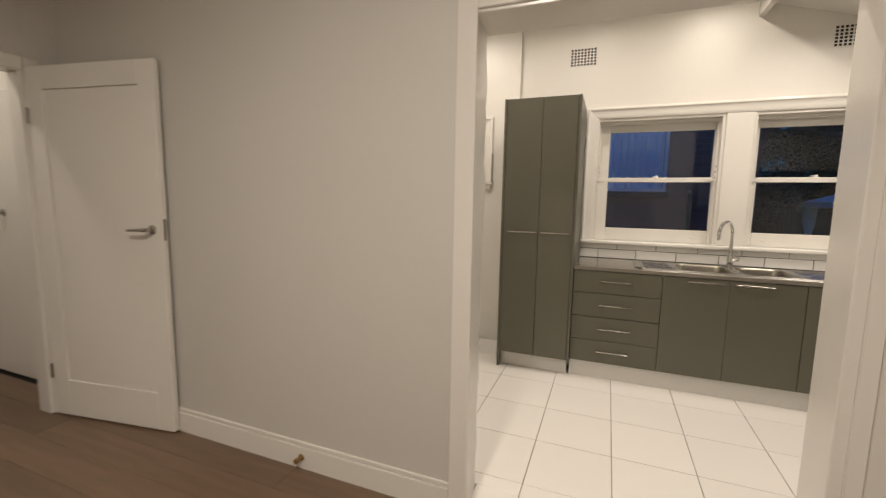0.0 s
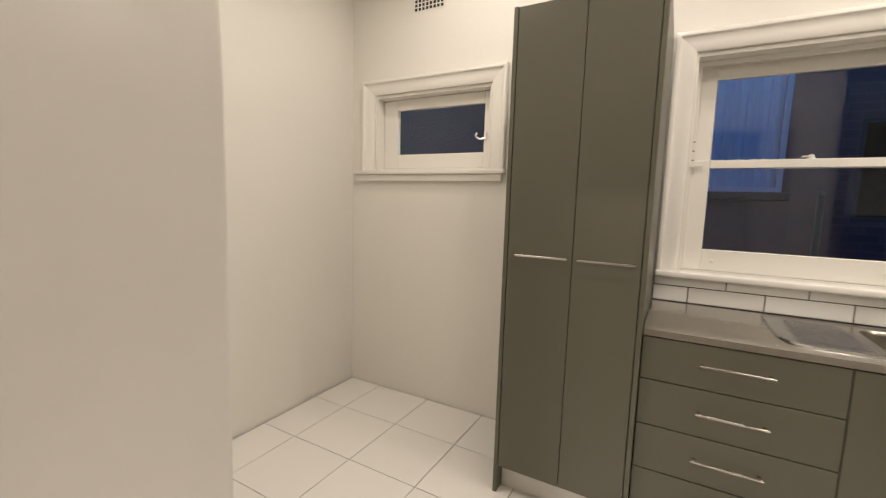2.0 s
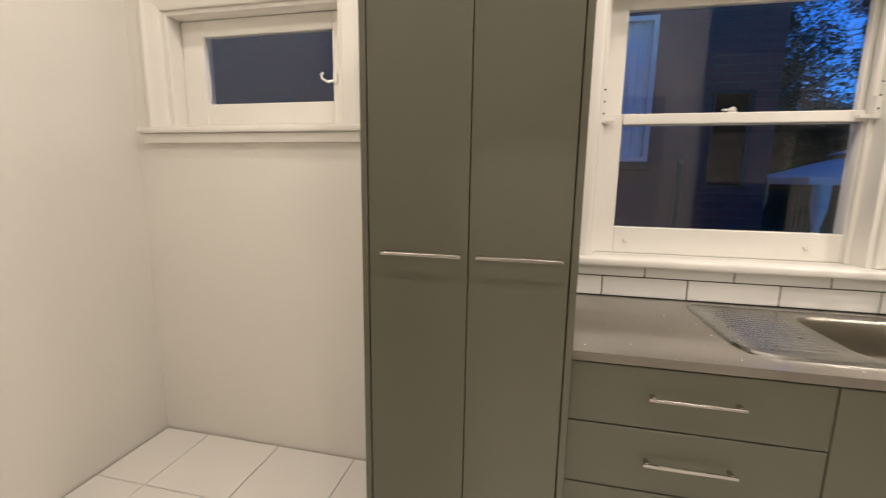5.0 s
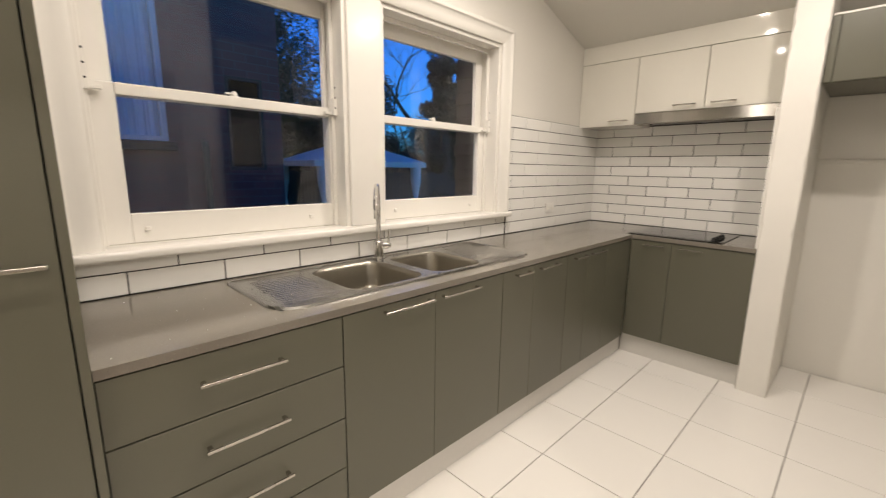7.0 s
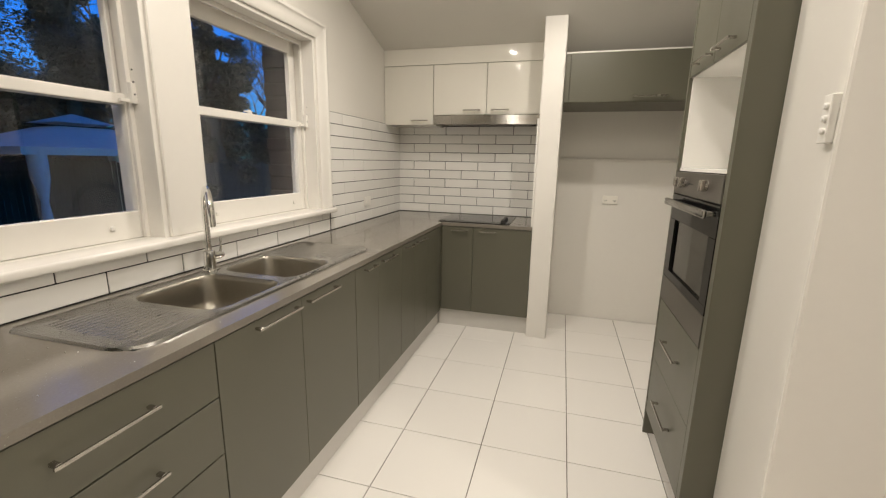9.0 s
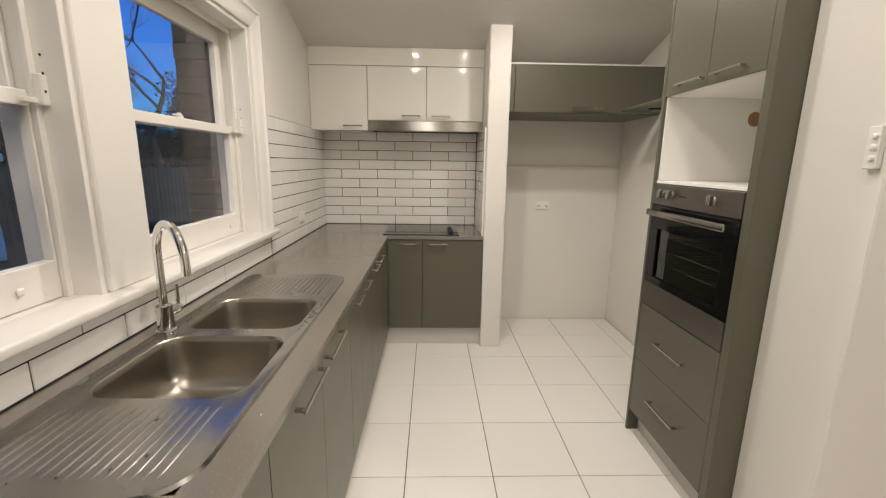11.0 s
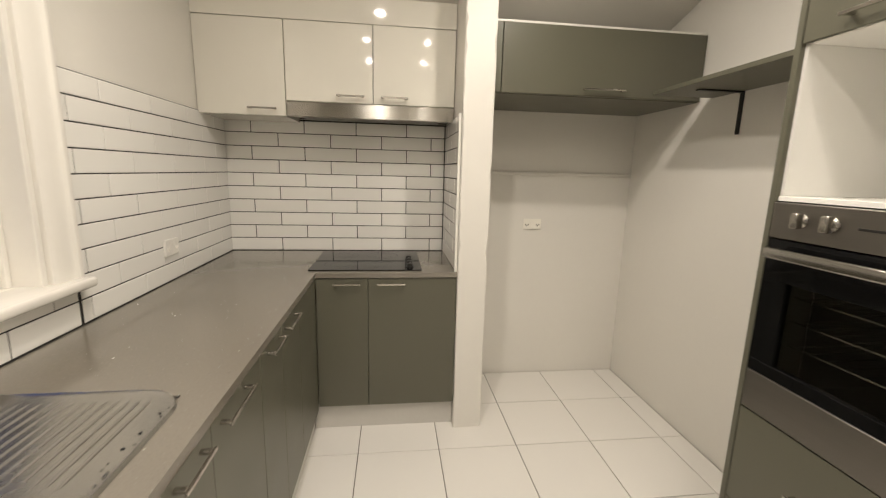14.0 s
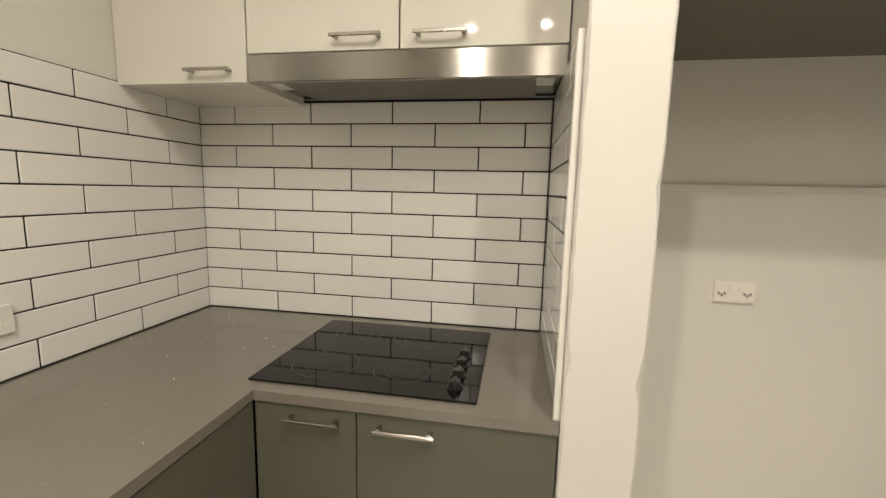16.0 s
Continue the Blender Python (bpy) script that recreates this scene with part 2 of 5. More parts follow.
def put_tube(bm, points, radii, sides=10, caps=True):
    """A tapered tube along a line of points."""
    pts = [Vector(p) for p in points]
    if not isinstance(radii, (list, tuple)):
        radii = [radii] * len(pts)
    rings, up = [], None
    for i, p in enumerate(pts):
        d = (pts[min(i + 1, len(pts) - 1)] - pts[max(i - 1, 0)]).normalized()
        if up is None:
            up = d.orthogonal().normalized()
        side = d.cross(up).normalized()
        up = side.cross(d).normalized()
        rings.append([bm.verts.new(p + radii[i] * (math.cos(a) * up + math.sin(a) * side)) for a in (2 * math.pi * k / sides for k in range(sides))])
    for a, b in zip(rings, rings[1:]):
        for k in range(sides):
            bm.faces.new((a[k], a[(k + 1) % sides], b[(k + 1) % sides], b[k]))
    if caps:
        bm.faces.new(rings[0])
        bm.faces.new(rings[-1])
    return bm


def tube(points, radii, sides=10):
    return put_tube(bmesh.new(), points, radii, sides)


def put_lathe(bm, centre, axis, profile, sides=24):
    """Turns a profile of (along, radius) round an axis."""
    c, d = Vector(centre), Vector(axis).normalized()
    u = d.orthogonal().normalized()
    w = d.cross(u)
    rings = [[bm.verts.new(c + d * h + r * (math.cos(a) * u + math.sin(a) * w)) for a in (2 * math.pi * k / sides for k in range(sides))] for h, r in profile]
    for a, b in zip(rings, rings[1:]):
        for k in range(sides):
            bm.faces.new((a[k], a[(k + 1) % sides], b[(k + 1) % sides], b[k]))
    bm.faces.new(rings[0])
    bm.faces.new(rings[-1])
    return bm


def lathe(centre, axis, profile, sides=24):
    return put_lathe(bmesh.new(), centre, axis, profile, sides)


def bar_handle(parent, a, b, out, reach=0.027, thick=0.009, label="brushed nickel bar handle"):
    """A square bar on two posts between the points a and b, standing out along the axis 'out'."""
    a, b, out = Vector(a), Vector(b), Vector(out)
    along = (b - a).normalized()
    up = along.cross(out)
    bm = bmesh.new()

    def block(c, la, lo, lu):
        made = bmesh.ops.create_cube(bm, size=1)
        basis = Matrix((along * la, out * lo, up * lu)).transposed().to_4x4()
        basis.translation = c
        bmesh.ops.transform(bm, matrix=basis, verts=made["verts"])
        bmesh.ops.bevel(bm, geom=list({e for v in made["verts"] for e in v.link_edges}), offset=0.0012, segments=1, affect="EDGES")

    length = (b - a).length
    block((a + b) / 2 + out * reach, length, 0.007, thick)
    for p in (a + along * 0.012, b - along * 0.012):
        block(p + out * (reach - 0.0035) / 2, 0.012, reach - 0.0035, thick)
    return part("handle", bm, M_NICKEL, parent, label)

# ---- structure ----
TOP = 3.12
WIN = [(-3.527, -2.557), (-2.365, -1.415)]          # the two sash openings
WZ0, WZ1 = 1.05, 2.125
NOOK = (-5.441, -4.558, 1.575, 2.09)

solid("wall_north", boxes([
    (-4.22, 0.12, 0, 0.26, -0.3, WZ0), (-4.22, 0.12, 0, 0.26, WZ1, TOP),
    (-4.22, WIN[0][0], 0, 0.26, WZ0, WZ1), (WIN[0][1], WIN[1][0], 0.03, 0.20, WZ0, WZ1), (WIN[1][1], 0.12, 0, 0.26, WZ0, WZ1)]), M_WALL,
    "white painted plaster wall with a double sash window", "wall")
solid("wall_nook", boxes([
    (-5.762, -4.222, -0.037, 0.26, -0.3, NOOK[2]), (-5.762, -4.222, -0.037, 0.26, NOOK[3], TOP),
    (-5.762, NOOK[0], -0.037, 0.26, NOOK[2], NOOK[3]), (NOOK[1], -4.222, -0.037, 0.26, NOOK[2], NOOK[3])]), M_WALL,
    "white painted wall of the nook with a small high window", "wall")
solid("wall_west", boxes([(-5.762, -5.642, -2.1805, -0.038, -0.3, TOP)]), M_WALL, "plain white painted wall of the nook", "wall")
solid("wall_east", boxes([(0, 0.12, -2.757, -0.001, -0.3, TOP)]), M_WALL, "white painted wall behind the cooktop and fridge recess", "wall")
solid("wall_recess", boxes([(-2.37, -0.001, -2.757, -2.637, -0.3, TOP)]), M_WALL, "white painted side wall of the fridge recess", "wall")
solid("wall_nib", boxes([(-2.65, -2.362, -2.395, -2.165, -0.3, TOP), (-2.50, -2.371, -2.757, -2.396, -0.3, TOP)]), M_WALL, "white painted nib wall beside the oven tower", "wall")
solid("wall_divider", boxes([(-6.62, -3.95, -2.395, -2.181, -0.3, TOP), (-3.949, -2.651, -2.395, -2.181, 2.13, TOP)]), M_GREY_WALL,
      "pale grey painted wall between the dining room and the kitchen", "wall")
# the kitchen face of the divider carries the kitchen's white paint
solid("wall_divider_lining", boxes([(-5.641, -3.95, -2.1805, -2.163, -0.3, TOP), (-3.949, -2.651, -2.1805, -2.170, 2.13, TOP)]), M_WALL, "white painted kitchen face of the dividing wall", "wall")
# the dining room's east and south walls are unseen, added to close it
solid("wall_dining_east", boxes([(-2.49, -2.37, -6.2, -2.758, -0.3, TOP)]), M_GREY_WALL, "pale grey dining room wall", "wall")
solid("wall_dining_south", boxes([(-8.0, -2.37, -6.32, -6.2, -0.3, TOP)]), M_GREY_WALL, "pale grey dining room wall", "wall")
solid("wall_dining_west", boxes([(-6.74, -6.621, -6.2, -3.42, -0.3, TOP), (-6.74, -6.621, -3.419, -2.57, 2.12, TOP), (-6.74, -6.621, -2.569, -2.2, -0.3, TOP)]), M_GREY_WALL,
      "pale grey dining room wall with a doorway", "wall")
solid("wall_hall", boxes([(-8.0, -7.88, -6.2, -2.2, -0.3, TOP), (-7.88, -6.741, -2.33, -2.2, -0.3, TOP)]), M_WALL, "white hall walls seen through the doorway", "wall")
# the stub wall, its arrises roughly patched
stub, rings, rnd = bmesh.new(), [], random.Random(3)
for k in range(61):
    z = 0.001 + 2.419 * k / 60
    rings.append([])
    for cx, cy, dx, dy in ((-0.633, -1.508, 1, 1), (-0.001, -1.508, 0, 0), (-0.001, -1.352, 0, 0), (-0.633, -1.352, 1, -1)):
        if dx:
            c = 0.004 + max(0, rnd.gauss(0, 0.0022)) + (0.008 if rnd.random() < 0.04 else 0)
            pts = [(cx, cy + dy * c), (cx + dx * c, cy)]
            rings[-1] += [(x + rnd.gauss(0, 0.0006), y + rnd.gauss(0, 0.0006), z) for x, y in (pts[::-1] if dy < 0 else pts)]
        else:
            rings[-1].append((cx, cy, z))
made = [[stub.verts.new(p) for p in ring] for ring in rings]
for a, b in zip(made, made[1:]):
    for k in range(len(a)):
        stub.faces.new((a[k], a[(k + 1) % len(a)], b[(k + 1) % len(b)], b[k]))
stub.faces.new(made[0]), stub.faces.new(made[-1])
solid("stub_wall", stub, M_COLUMN, "white rendered stub wall beside the cooktop, edges roughly patched", "wall")

# ceilings
solid("ceiling", boxes([(-5.641, -2.37, -2.1695, -0.001, FLAT_CEILING, FLAT_CEILING + 0.05)]), M_CEILING, "high flat white ceiling", "ceiling")
bm = bmesh.new()
x0, x1, y0, y1 = -2.37, -0.0005, -2.6365, -0.0005
pts = [bm.verts.new((x, y, rake(x) + dz)) for dz in (0, 0.04) for x, y in ((x0, y0), (x1, y0), (x1, y1), (x0, y1))]
for f in ((0, 1, 2, 3), (4, 5, 6, 7), (0, 1, 5, 4), (1, 2, 6, 5), (2, 3, 7, 6), (3, 0, 4, 7)):
    bm.faces.new([pts[i] for i in f])
put_box(bm, -2.41, -2.371, -2.164, -0.001, 2.835, FLAT_CEILING)
solid("ceiling_raked", bm, M_CEILING, "white raked ceiling above the bench", "ceiling")
solid("ceiling_dining", boxes([(-7.88, -2.50, -6.2, -2.3955, FLAT_CEILING, FLAT_CEILING + 0.05), (-7.88, -6.74, -2.395, -2.33, FLAT_CEILING, FLAT_CEILING + 0.05)]), M_CEILING, "white dining room ceiling", "ceiling")
# unseen slab above the ceilings, added to shut out the sky
solid("roof_cover", boxes([(-8.0, 0.12, -6.32, 0.26, 3.13, 3.16)]), M_ROOF, "unseen slab over the rooms, added to keep sky light out", "roof")

# floors
floor = solid("floor", boxes([(-5.642, 0, -2.17, 0.0, -0.06, -0.006), (-2.37, 0, -2.64, -2.17, -0.06, -0.006), (-3.95, -2.65, -2.395, -2.17, -0.06, -0.006)]), M_FLOOR_GROUT, "cream porcelain tiled kitchen floor with brown grout", "floor")
floor_dining = solid("floor_dining", boxes([(-7.88, -2.49, -6.2, -2.3955, -0.06, -0.012), (-7.88, -6.62, -2.395, -2.32, -0.06, -0.012)]), M_CAVITY, "brown timber board floor", "floor")

# ---- openings and trim ----


def trim_piece(name, rows, label, bevel=0.003):
    return solid(name, boxes(rows, bevel), M_TRIM, label, "trim")


# lining and architrave of the wide opening between dining room and kitchen
opening = thing("opening_trim", -3.3, -2.38, 0, "white gloss painted timber lining of the wide opening", "trim", kind="structure")
reveal_bm, rings, rnd = bmesh.new(), [], random.Random(6)
drift = 0.0
for k in range(43):
    z = 2.114 * k / 42
    drift = 0.7 * drift + rnd.gauss(0, 0.0022)
    e = drift + (0.006 if 26 < k < 31 else 0)
    rings.append([reveal_bm.verts.new(v) for v in ((-3.906, -2.403, z), (-3.931 + e, -2.174, z), (-3.937 + e, -2.166 - 0.4 * e, z), (-3.949, -2.163, z), (-3.949, -2.403, z))])
for a, c in zip(rings, rings[1:]):
    for k in range(5):
        reveal_bm.faces.new((a[k], a[(k + 1) % 5], c[(k + 1) % 5], c[k]))
reveal_bm.faces.new(rings[0]), reveal_bm.faces.new(rings[-1])
part("jamb", reveal_bm, M_REVEAL, opening, "painted reveal with a rough uneven edge")
jamb = bmesh.new()
plan = ((-2.6515, -2.162), (-2.661, -2.162), (-2.665, -2.167), (-2.690, -2.408), (-2.688, -2.412), (-2.6515, -2.412))
ends = [[jamb.verts.new((x, y, z)) for x, y in plan] for z in (0, 2.114)]
for k in range(6):
    jamb.faces.new((ends[0][k], ends[0][(k + 1) % 6], ends[1][(k + 1) % 6], ends[1][k]))
jamb.faces.new(ends[0]), jamb.faces.new(ends[1])
part("jamb", jamb, M_TRIM, opening)
part("head", boxes([(-3.949, -2.651, -2.403, -2.167, 2.115, 2.129)], 0.003), M_TRIM, opening)
part("architrave", boxes([(-3.986, -3.9045, -2.412, -2.4032, 0, 2.195), (-3.986, -3.950, -2.4034, -2.3955, 0, 2.195)], 0.0012), M_TRIM, opening)
part("architrave", boxes([(-2.6505, -2.600, -2.420, -2.3955, 0, 2.195), (-2.690, -2.651, -2.420, -2.4125, 0, 2.195)], 0.004), M_TRIM, opening)
part("architrave", boxes([(-3.906, -2.651, -2.412, -2.3955, 2.1295, 2.195)], 0.004), M_TRIM, opening)

bm = boxes([(-6.60, -3.987, -2.412, -2.3955, -0.01, 0.115)], 0.002)
put_box(bm, -6.60, -3.987, -2.407, -2.3955, 0.116, 0.142, 0.004)
solid("baseboard", bm, M_TRIM, "white painted timber skirting board", "trim")
solid("baseboard_west", boxes([(-6.62, -6.604, -6.2, -3.50, -0.01, 0.14)], 0.004), M_TRIM, "white painted timber skirting board", "trim")


def sash_window(name, x0, x1, glass, latch_x):
    """A double-hung timber window: box frame, two sashes with panes, catch, lift lugs and sash stops."""
    w = thing(name, (x0 + x1) / 2, 0.1, WZ0, "white painted timber double-hung sash window showing the dusk garden", "window", "kitchen windows", "structure")
    g0, g1 = glass
    fr = bmesh.new()
    for a, b in ((x0, x0 + 0.022), (x1 - 0.022, x1)):
        put_box(fr, a, b, 0.002, 0.20, WZ0, WZ1, 0.002)
    put_box(fr, x0 + 0.022, x1 - 0.022, 0.002, 0.20, WZ1 - 0.022, WZ1, 0.002)
    put_box(fr, x0 + 0.022, x1 - 0.022, 0.06, 0.22, WZ0 - 0.02, WZ0 + 0.012, 0.002)
    for a, b in ((x0 + 0.022, x0 + 0.040), (x1 - 0.040, x1 - 0.022)):
        put_box(fr, a, b, 0.080, 0.098, WZ0 + 0.012, WZ1 - 0.022, 0.002)
    put_box(fr, x0 + 0.04, x1 - 0.04, 0.080, 0.098, WZ1 - 0.046, WZ1 - 0.022, 0.002)
    part("window_frame", fr, M_TRIM, w)
    s0, s1 = x0 + 0.024, x1 - 0.024
    low = bmesh.new()
    zt, zb, zm0, zm1 = 2.022, 1.171, 1.582, 1.622
    ya, yb, yc = 0.099, 0.135, 0.170
    for a, b in ((s0, g0), (g1, s1)):
        put_box(low, a, b, ya, yb, WZ0 + 0.013, zm1, 0.003)
    put_box(low, g0, g1, ya, yb, WZ0 + 0.013, zb, 0.003)
    put_box(low, g0, g1, ya - 0.004, yb, zm0, zm1, 0.003)
    low = part("lower_sash", low, M_TRIM, w)
    part("pane", box(g0 - 0.004, g1 + 0.004, ya + 0.016, ya + 0.020, zb - 0.004, zm0 + 0.004, 0), M_GLASS, low)
    up = bmesh.new()
    for a, b in ((s0, g0), (g1, s1)):
        put_box(up, a, b, yb + 0.002, yc, zm0, WZ1 - 0.024, 0.003)
    put_box(up, g0, g1, yb + 0.002, yc, zt, WZ1 - 0.024, 0.003)
    put_box(up, g0, g1, yb + 0.002, yc, zm0, zm1 - 0.005, 0.003)
    up = part("upper_sash", up, M_TRIM, w)
    part("pane", box(g0 - 0.004, g1 + 0.004, yb + 0.016, yb + 0.020, zm1 - 0.009, zt + 0.004, 0), M_GLASS, up)
    catch = lathe((latch_x, 0.115, zm1), (0, 0, 1), [(0, 0.016), (0.006, 0.016), (0.008, 0.010), (0.020, 0.009), (0.022, 0.006)], 14)
    put_box(catch, latch_x - 0.035, latch_x + 0.012, 0.106, 0.124, zm1 + 0.008, zm1 + 0.015, 0.002)
    part("sash_catch", catch, M_TRIM, w, "small white painted sash catch")
    for lx in (x0 + 0.16, x1 - 0.16):
        part("sash_lift", boxes([(lx - 0.010, lx + 0.010, 0.090, 0.0985, 1.104, 1.124)], 0.004), M_TRIM, low)
    for sx, sgn in ((x0 + 0.022, 1), (x1 - 0.022, -1)):
        stop = boxes([(sx, sx + sgn * 0.020, 0.055, 0.0795, 1.585, 1.665)], 0.003)
        put_box(stop, sx, sx + sgn * 0.055, 0.070, 0.090, 1.590, 1.603, 0.002)
        stop = part("sash_stop", stop, M_TRIM, w)
        for k in range(3):
            part("screw", lathe((sx + sgn * 0.0115, 0.0552, 1.62 + 0.045 * k), (0, -1, 0), [(0, 0.004), (0.0015, 0.003)], 8), M_CAVITY, stop)
    for o in w.children_recursive:
        if o.name.startswith("pane"):
            o.visible_shadow = False
    return w


sash_window("window_1", *WIN[0], (-3.414, -2.600), -3.02)
sash_window("window_2", *WIN[1], (-2.288, -1.498), -1.90)

casing = thing("window_trim", -2.47, 0, 1.05, "white gloss moulded architrave round the paired windows", "trim", kind="structure")


def architrave(x0, x1, z0, z1, w, face, parent):
    """A moulded surround, mitred at the top corners: rounded outer back band, hollow, and a face that slopes in to the opening."""
    profile = [(0, 0.0005), (0, 0.030), (0.003, 0.035), (0.010, 0.037), (0.020, 0.035), (0.025, 0.029), (0.030, 0.026), (0.6 * w, 0.024), (0.82 * w, 0.019), (w - 0.004, 0.015), (w, 0.011), (w, 0.0005)]

    def board(a, c):
        bm = bmesh.new()
        made = [[bm.verts.new(end(u, d)) for u, d in profile] for end in (a, c)]
        for k in range(len(profile)):
            j = (k + 1) % len(profile)
            bm.faces.new((made[0][k], made[0][j], made[1][j], made[1][k]))
        bm.faces.new(made[0]), bm.faces.new(made[1])
        part("architrave", bm, M_TRIM, parent)

    board(lambda u, d: (x0 - w + u, face - d, z0), lambda u, d: (x0 - w + u, face - d, z1 + w - u))
    board(lambda u, d: (x1 + w - u, face - d, z0), lambda u, d: (x1 + w - u, face - d, z1 + w - u))
    board(lambda u, d: (x0 - w + u, face - d, z1 + w - u - 0.0004), lambda u, d: (x1 + w - u, face - d, z1 + w - u - 0.0004))


architrave(WIN[0][0] + 0.009, WIN[1][1], 1.063, WZ1, 0.095, 0.0, casing)
mull = boxes([(WIN[0][1] - 0.001, WIN[1][0] + 0.001, -0.012, 0.0295, 1.063, WZ1)], 0.004)
part("mullion", mull, M_TRIM, casing, "wide white painted mullion between the sashes")
sill = bmesh.new()
put_box(sill, -3.616, -1.304, -0.062, 0.078, 1.030, 1.0625, 0.010, 3)
solid("window_sill", sill, M_TRIM, "white gloss painted timber sill above the splashback", "window sill")

# small awning window of the nook
nook = thing("window_3", -5.0, 0.05, 1.575, "small white painted awning window, dark glass, high in the nook", "window", kind="structure")
a0, a1, b0, b1 = NOOK
part("window_frame", boxes([(a0, a0 + 0.02, -0.035, 0.16, b0, b1), (a1 - 0.02, a1, -0.035, 0.16, b0, b1), (a0 + 0.02, a1 - 0.02, -0.035, 0.16, b1 - 0.02, b1), (a0 + 0.02, a1 - 0.02, 0.02, 0.16, b0, b0 + 0.02)], 0.002), M_TRIM, nook)
sash = boxes([(a0 + 0.022, -5.302, 0.04, 0.075, b0 + 0.022, b1 - 0.022), (-4.641, a1 - 0.022, 0.04, 0.075, b0 + 0.022, b1 - 0.022),
              (-5.302, -4.641, 0.04, 0.075, b0 + 0.022, 1.693), (-5.302, -4.641, 0.04, 0.075, 1.995, b1 - 0.022)], 0.003)
sash = part("sash", sash, M_TRIM, nook)
pane = part("pane", box(-5.306, -4.637, 0.056, 0.060, 1.689, 1.999, 0), M_GLASS, sash)
pane.visible_shadow = False
curl = tube([(-4.63, 0.036, 1.78), (-4.66, 0.025, 1.772), (-4.685, 0.022, 1.785), (-4.69, 0.022, 1.80), (-4.68, 0.022, 1.812)], 0.006, 8)
put_box(curl, -4.638, -4.618, 0.030, 0.041, 1.765, 1.815, 0.003)
part("casement_fastener", curl, M_TRIM, nook, "white painted curled casement fastener")
nook_trim = thing("window_trim", -5.0, -0.037, 1.53, "white moulded architrave round the small window", "trim", kind="structure")
architrave(a0, a1, 1.578, b1, 0.098, -0.037, nook_trim)
nsill = box(-5.60, -4.450, -0.085, -0.0375, 1.550, 1.577, 0.006, 2)
put_box(nsill, -5.58, -4.470, -0.066, -0.0375, 1.505, 1.5495, 0.004)
solid("window_sill_small", nsill, M_TRIM, "white painted stepped sill under the small window", "window sill")


def wall_vent(x, z, y, cols=8, rows=6):
    """A plaster wall vent: a plate with a grid of raised dark squares, the holes' shade as colour."""
    v = thing("wall_vent", x, y, z, "white painted plaster wall vent with rows of dark holes", "vent", "wall vents")
    w, h = 0.228, 0.160
    part("plate", box(x - w / 2, x + w / 2, y - 0.003, y - 0.0005, z - h / 2, z + h / 2, 0.002), M_WALL, v)
    holes = bmesh.new()
    for i in range(cols):
        for k in range(rows):
            hx, hz = x + (i - (cols - 1) / 2) * w / (cols + 0.3), z + (k - (rows - 1) / 2) * h / (rows + 0.4)
            put_box(holes, hx - 0.0085, hx + 0.0085, y - 0.0045, y - 0.0032, hz - 0.0085, hz + 0.0085)
    part("perforation", holes, M_CAVITY, v, "rows of small dark squares that paint the shade in the holes")


wall_vent(-3.676, 2.665, 0.0)
wall_vent(-1.825, 2.632, 0.0)
wall_vent(-5.02, 2.660, -0.037)

for lx, ly, watts in DOWNLIGHTS:
    flat = lx < -2.37
    lz = FLAT_CEILING if flat else rake(lx)
    axis = Vector((0, 0, -1)) if flat else Vector((-RAKE, 0, -1)).normalized()
    d = thing("downlight", lx, ly, lz, "white recessed LED downlight, lit", "downlight", "kitchen downlights")
    c = Vector((lx, ly, lz))
    part("ring", lathe(c, axis, [(0.0005, 0.052), (0.004, 0.052), (0.008, 0.046), (0.008, 0.043), (0.006, 0.042)], 32), M_PLASTIC, d)
    part("lens", lathe(c, axis, [(0.0085, 0.041), (0.012, 0.036), (0.013, 0.020)], 24), M_LENS, d, "glowing warm white lens")
# unseen fitting, added round the dining room's fill lamp
dining_fill = thing("added_ceiling_light", -3.9, -4.5, FLAT_CEILING, "round opal ceiling light out of view, added to light the dining room", "ceiling light")
part("base", lathe((-3.9, -4.5, FLAT_CEILING), (0, 0, -1), [(0.0005, 0.17), (0.02, 0.17), (0.025, 0.16)], 32), M_PLASTIC, dining_fill)
part("shade", lathe((-3.9, -4.5, FLAT_CEILING - 0.026), (0, 0, -1), [(0, 0.155), (0.03, 0.14), (0.05, 0.10), (0.058, 0.04)], 32), glow_material("opal_shade", LAMP_TINT, 4), dining_fill)

# ---- joinery ----
FRONT = -0.60          # carcass front of the window run; doors stand 18 mm proud
DOOR = 0.018


def run_door(parent, x0, x1, z0, z1, name="door", y=-0.60):
    return part(name, box(x0 + 0.0012, x1 - 0.0012, y - DOOR, y - 0.001, z0 + 0.0014, z1 - 0.0014, 0.0008), M_LAMINATE, parent)


# tall pantry
pantry = thing("pantry_cupboard", -3.915, -0.35, 0, "tall dark grey laminate two-door pantry cupboard beside the window", "cupboard")
P = -0.647
part("body", boxes([(-4.188, -3.642, P, -0.042, 0.132, 2.195)]), M_LAMINATE_EDGE, pantry)
part("end_panel", box(-4.208, -4.190, -0.667, -0.040, 0, 2.199), M_LAMINATE, pantry)
part("end_panel", box(-3.640, -3.622, -0.667, -0.036, 0.10, 2.199), M_LAMINATE, pantry)
part("kickboard", box(-4.189, -3.641, -0.600, -0.585, 0, 0.130), M_KICK, pantry, "pale kickboard")
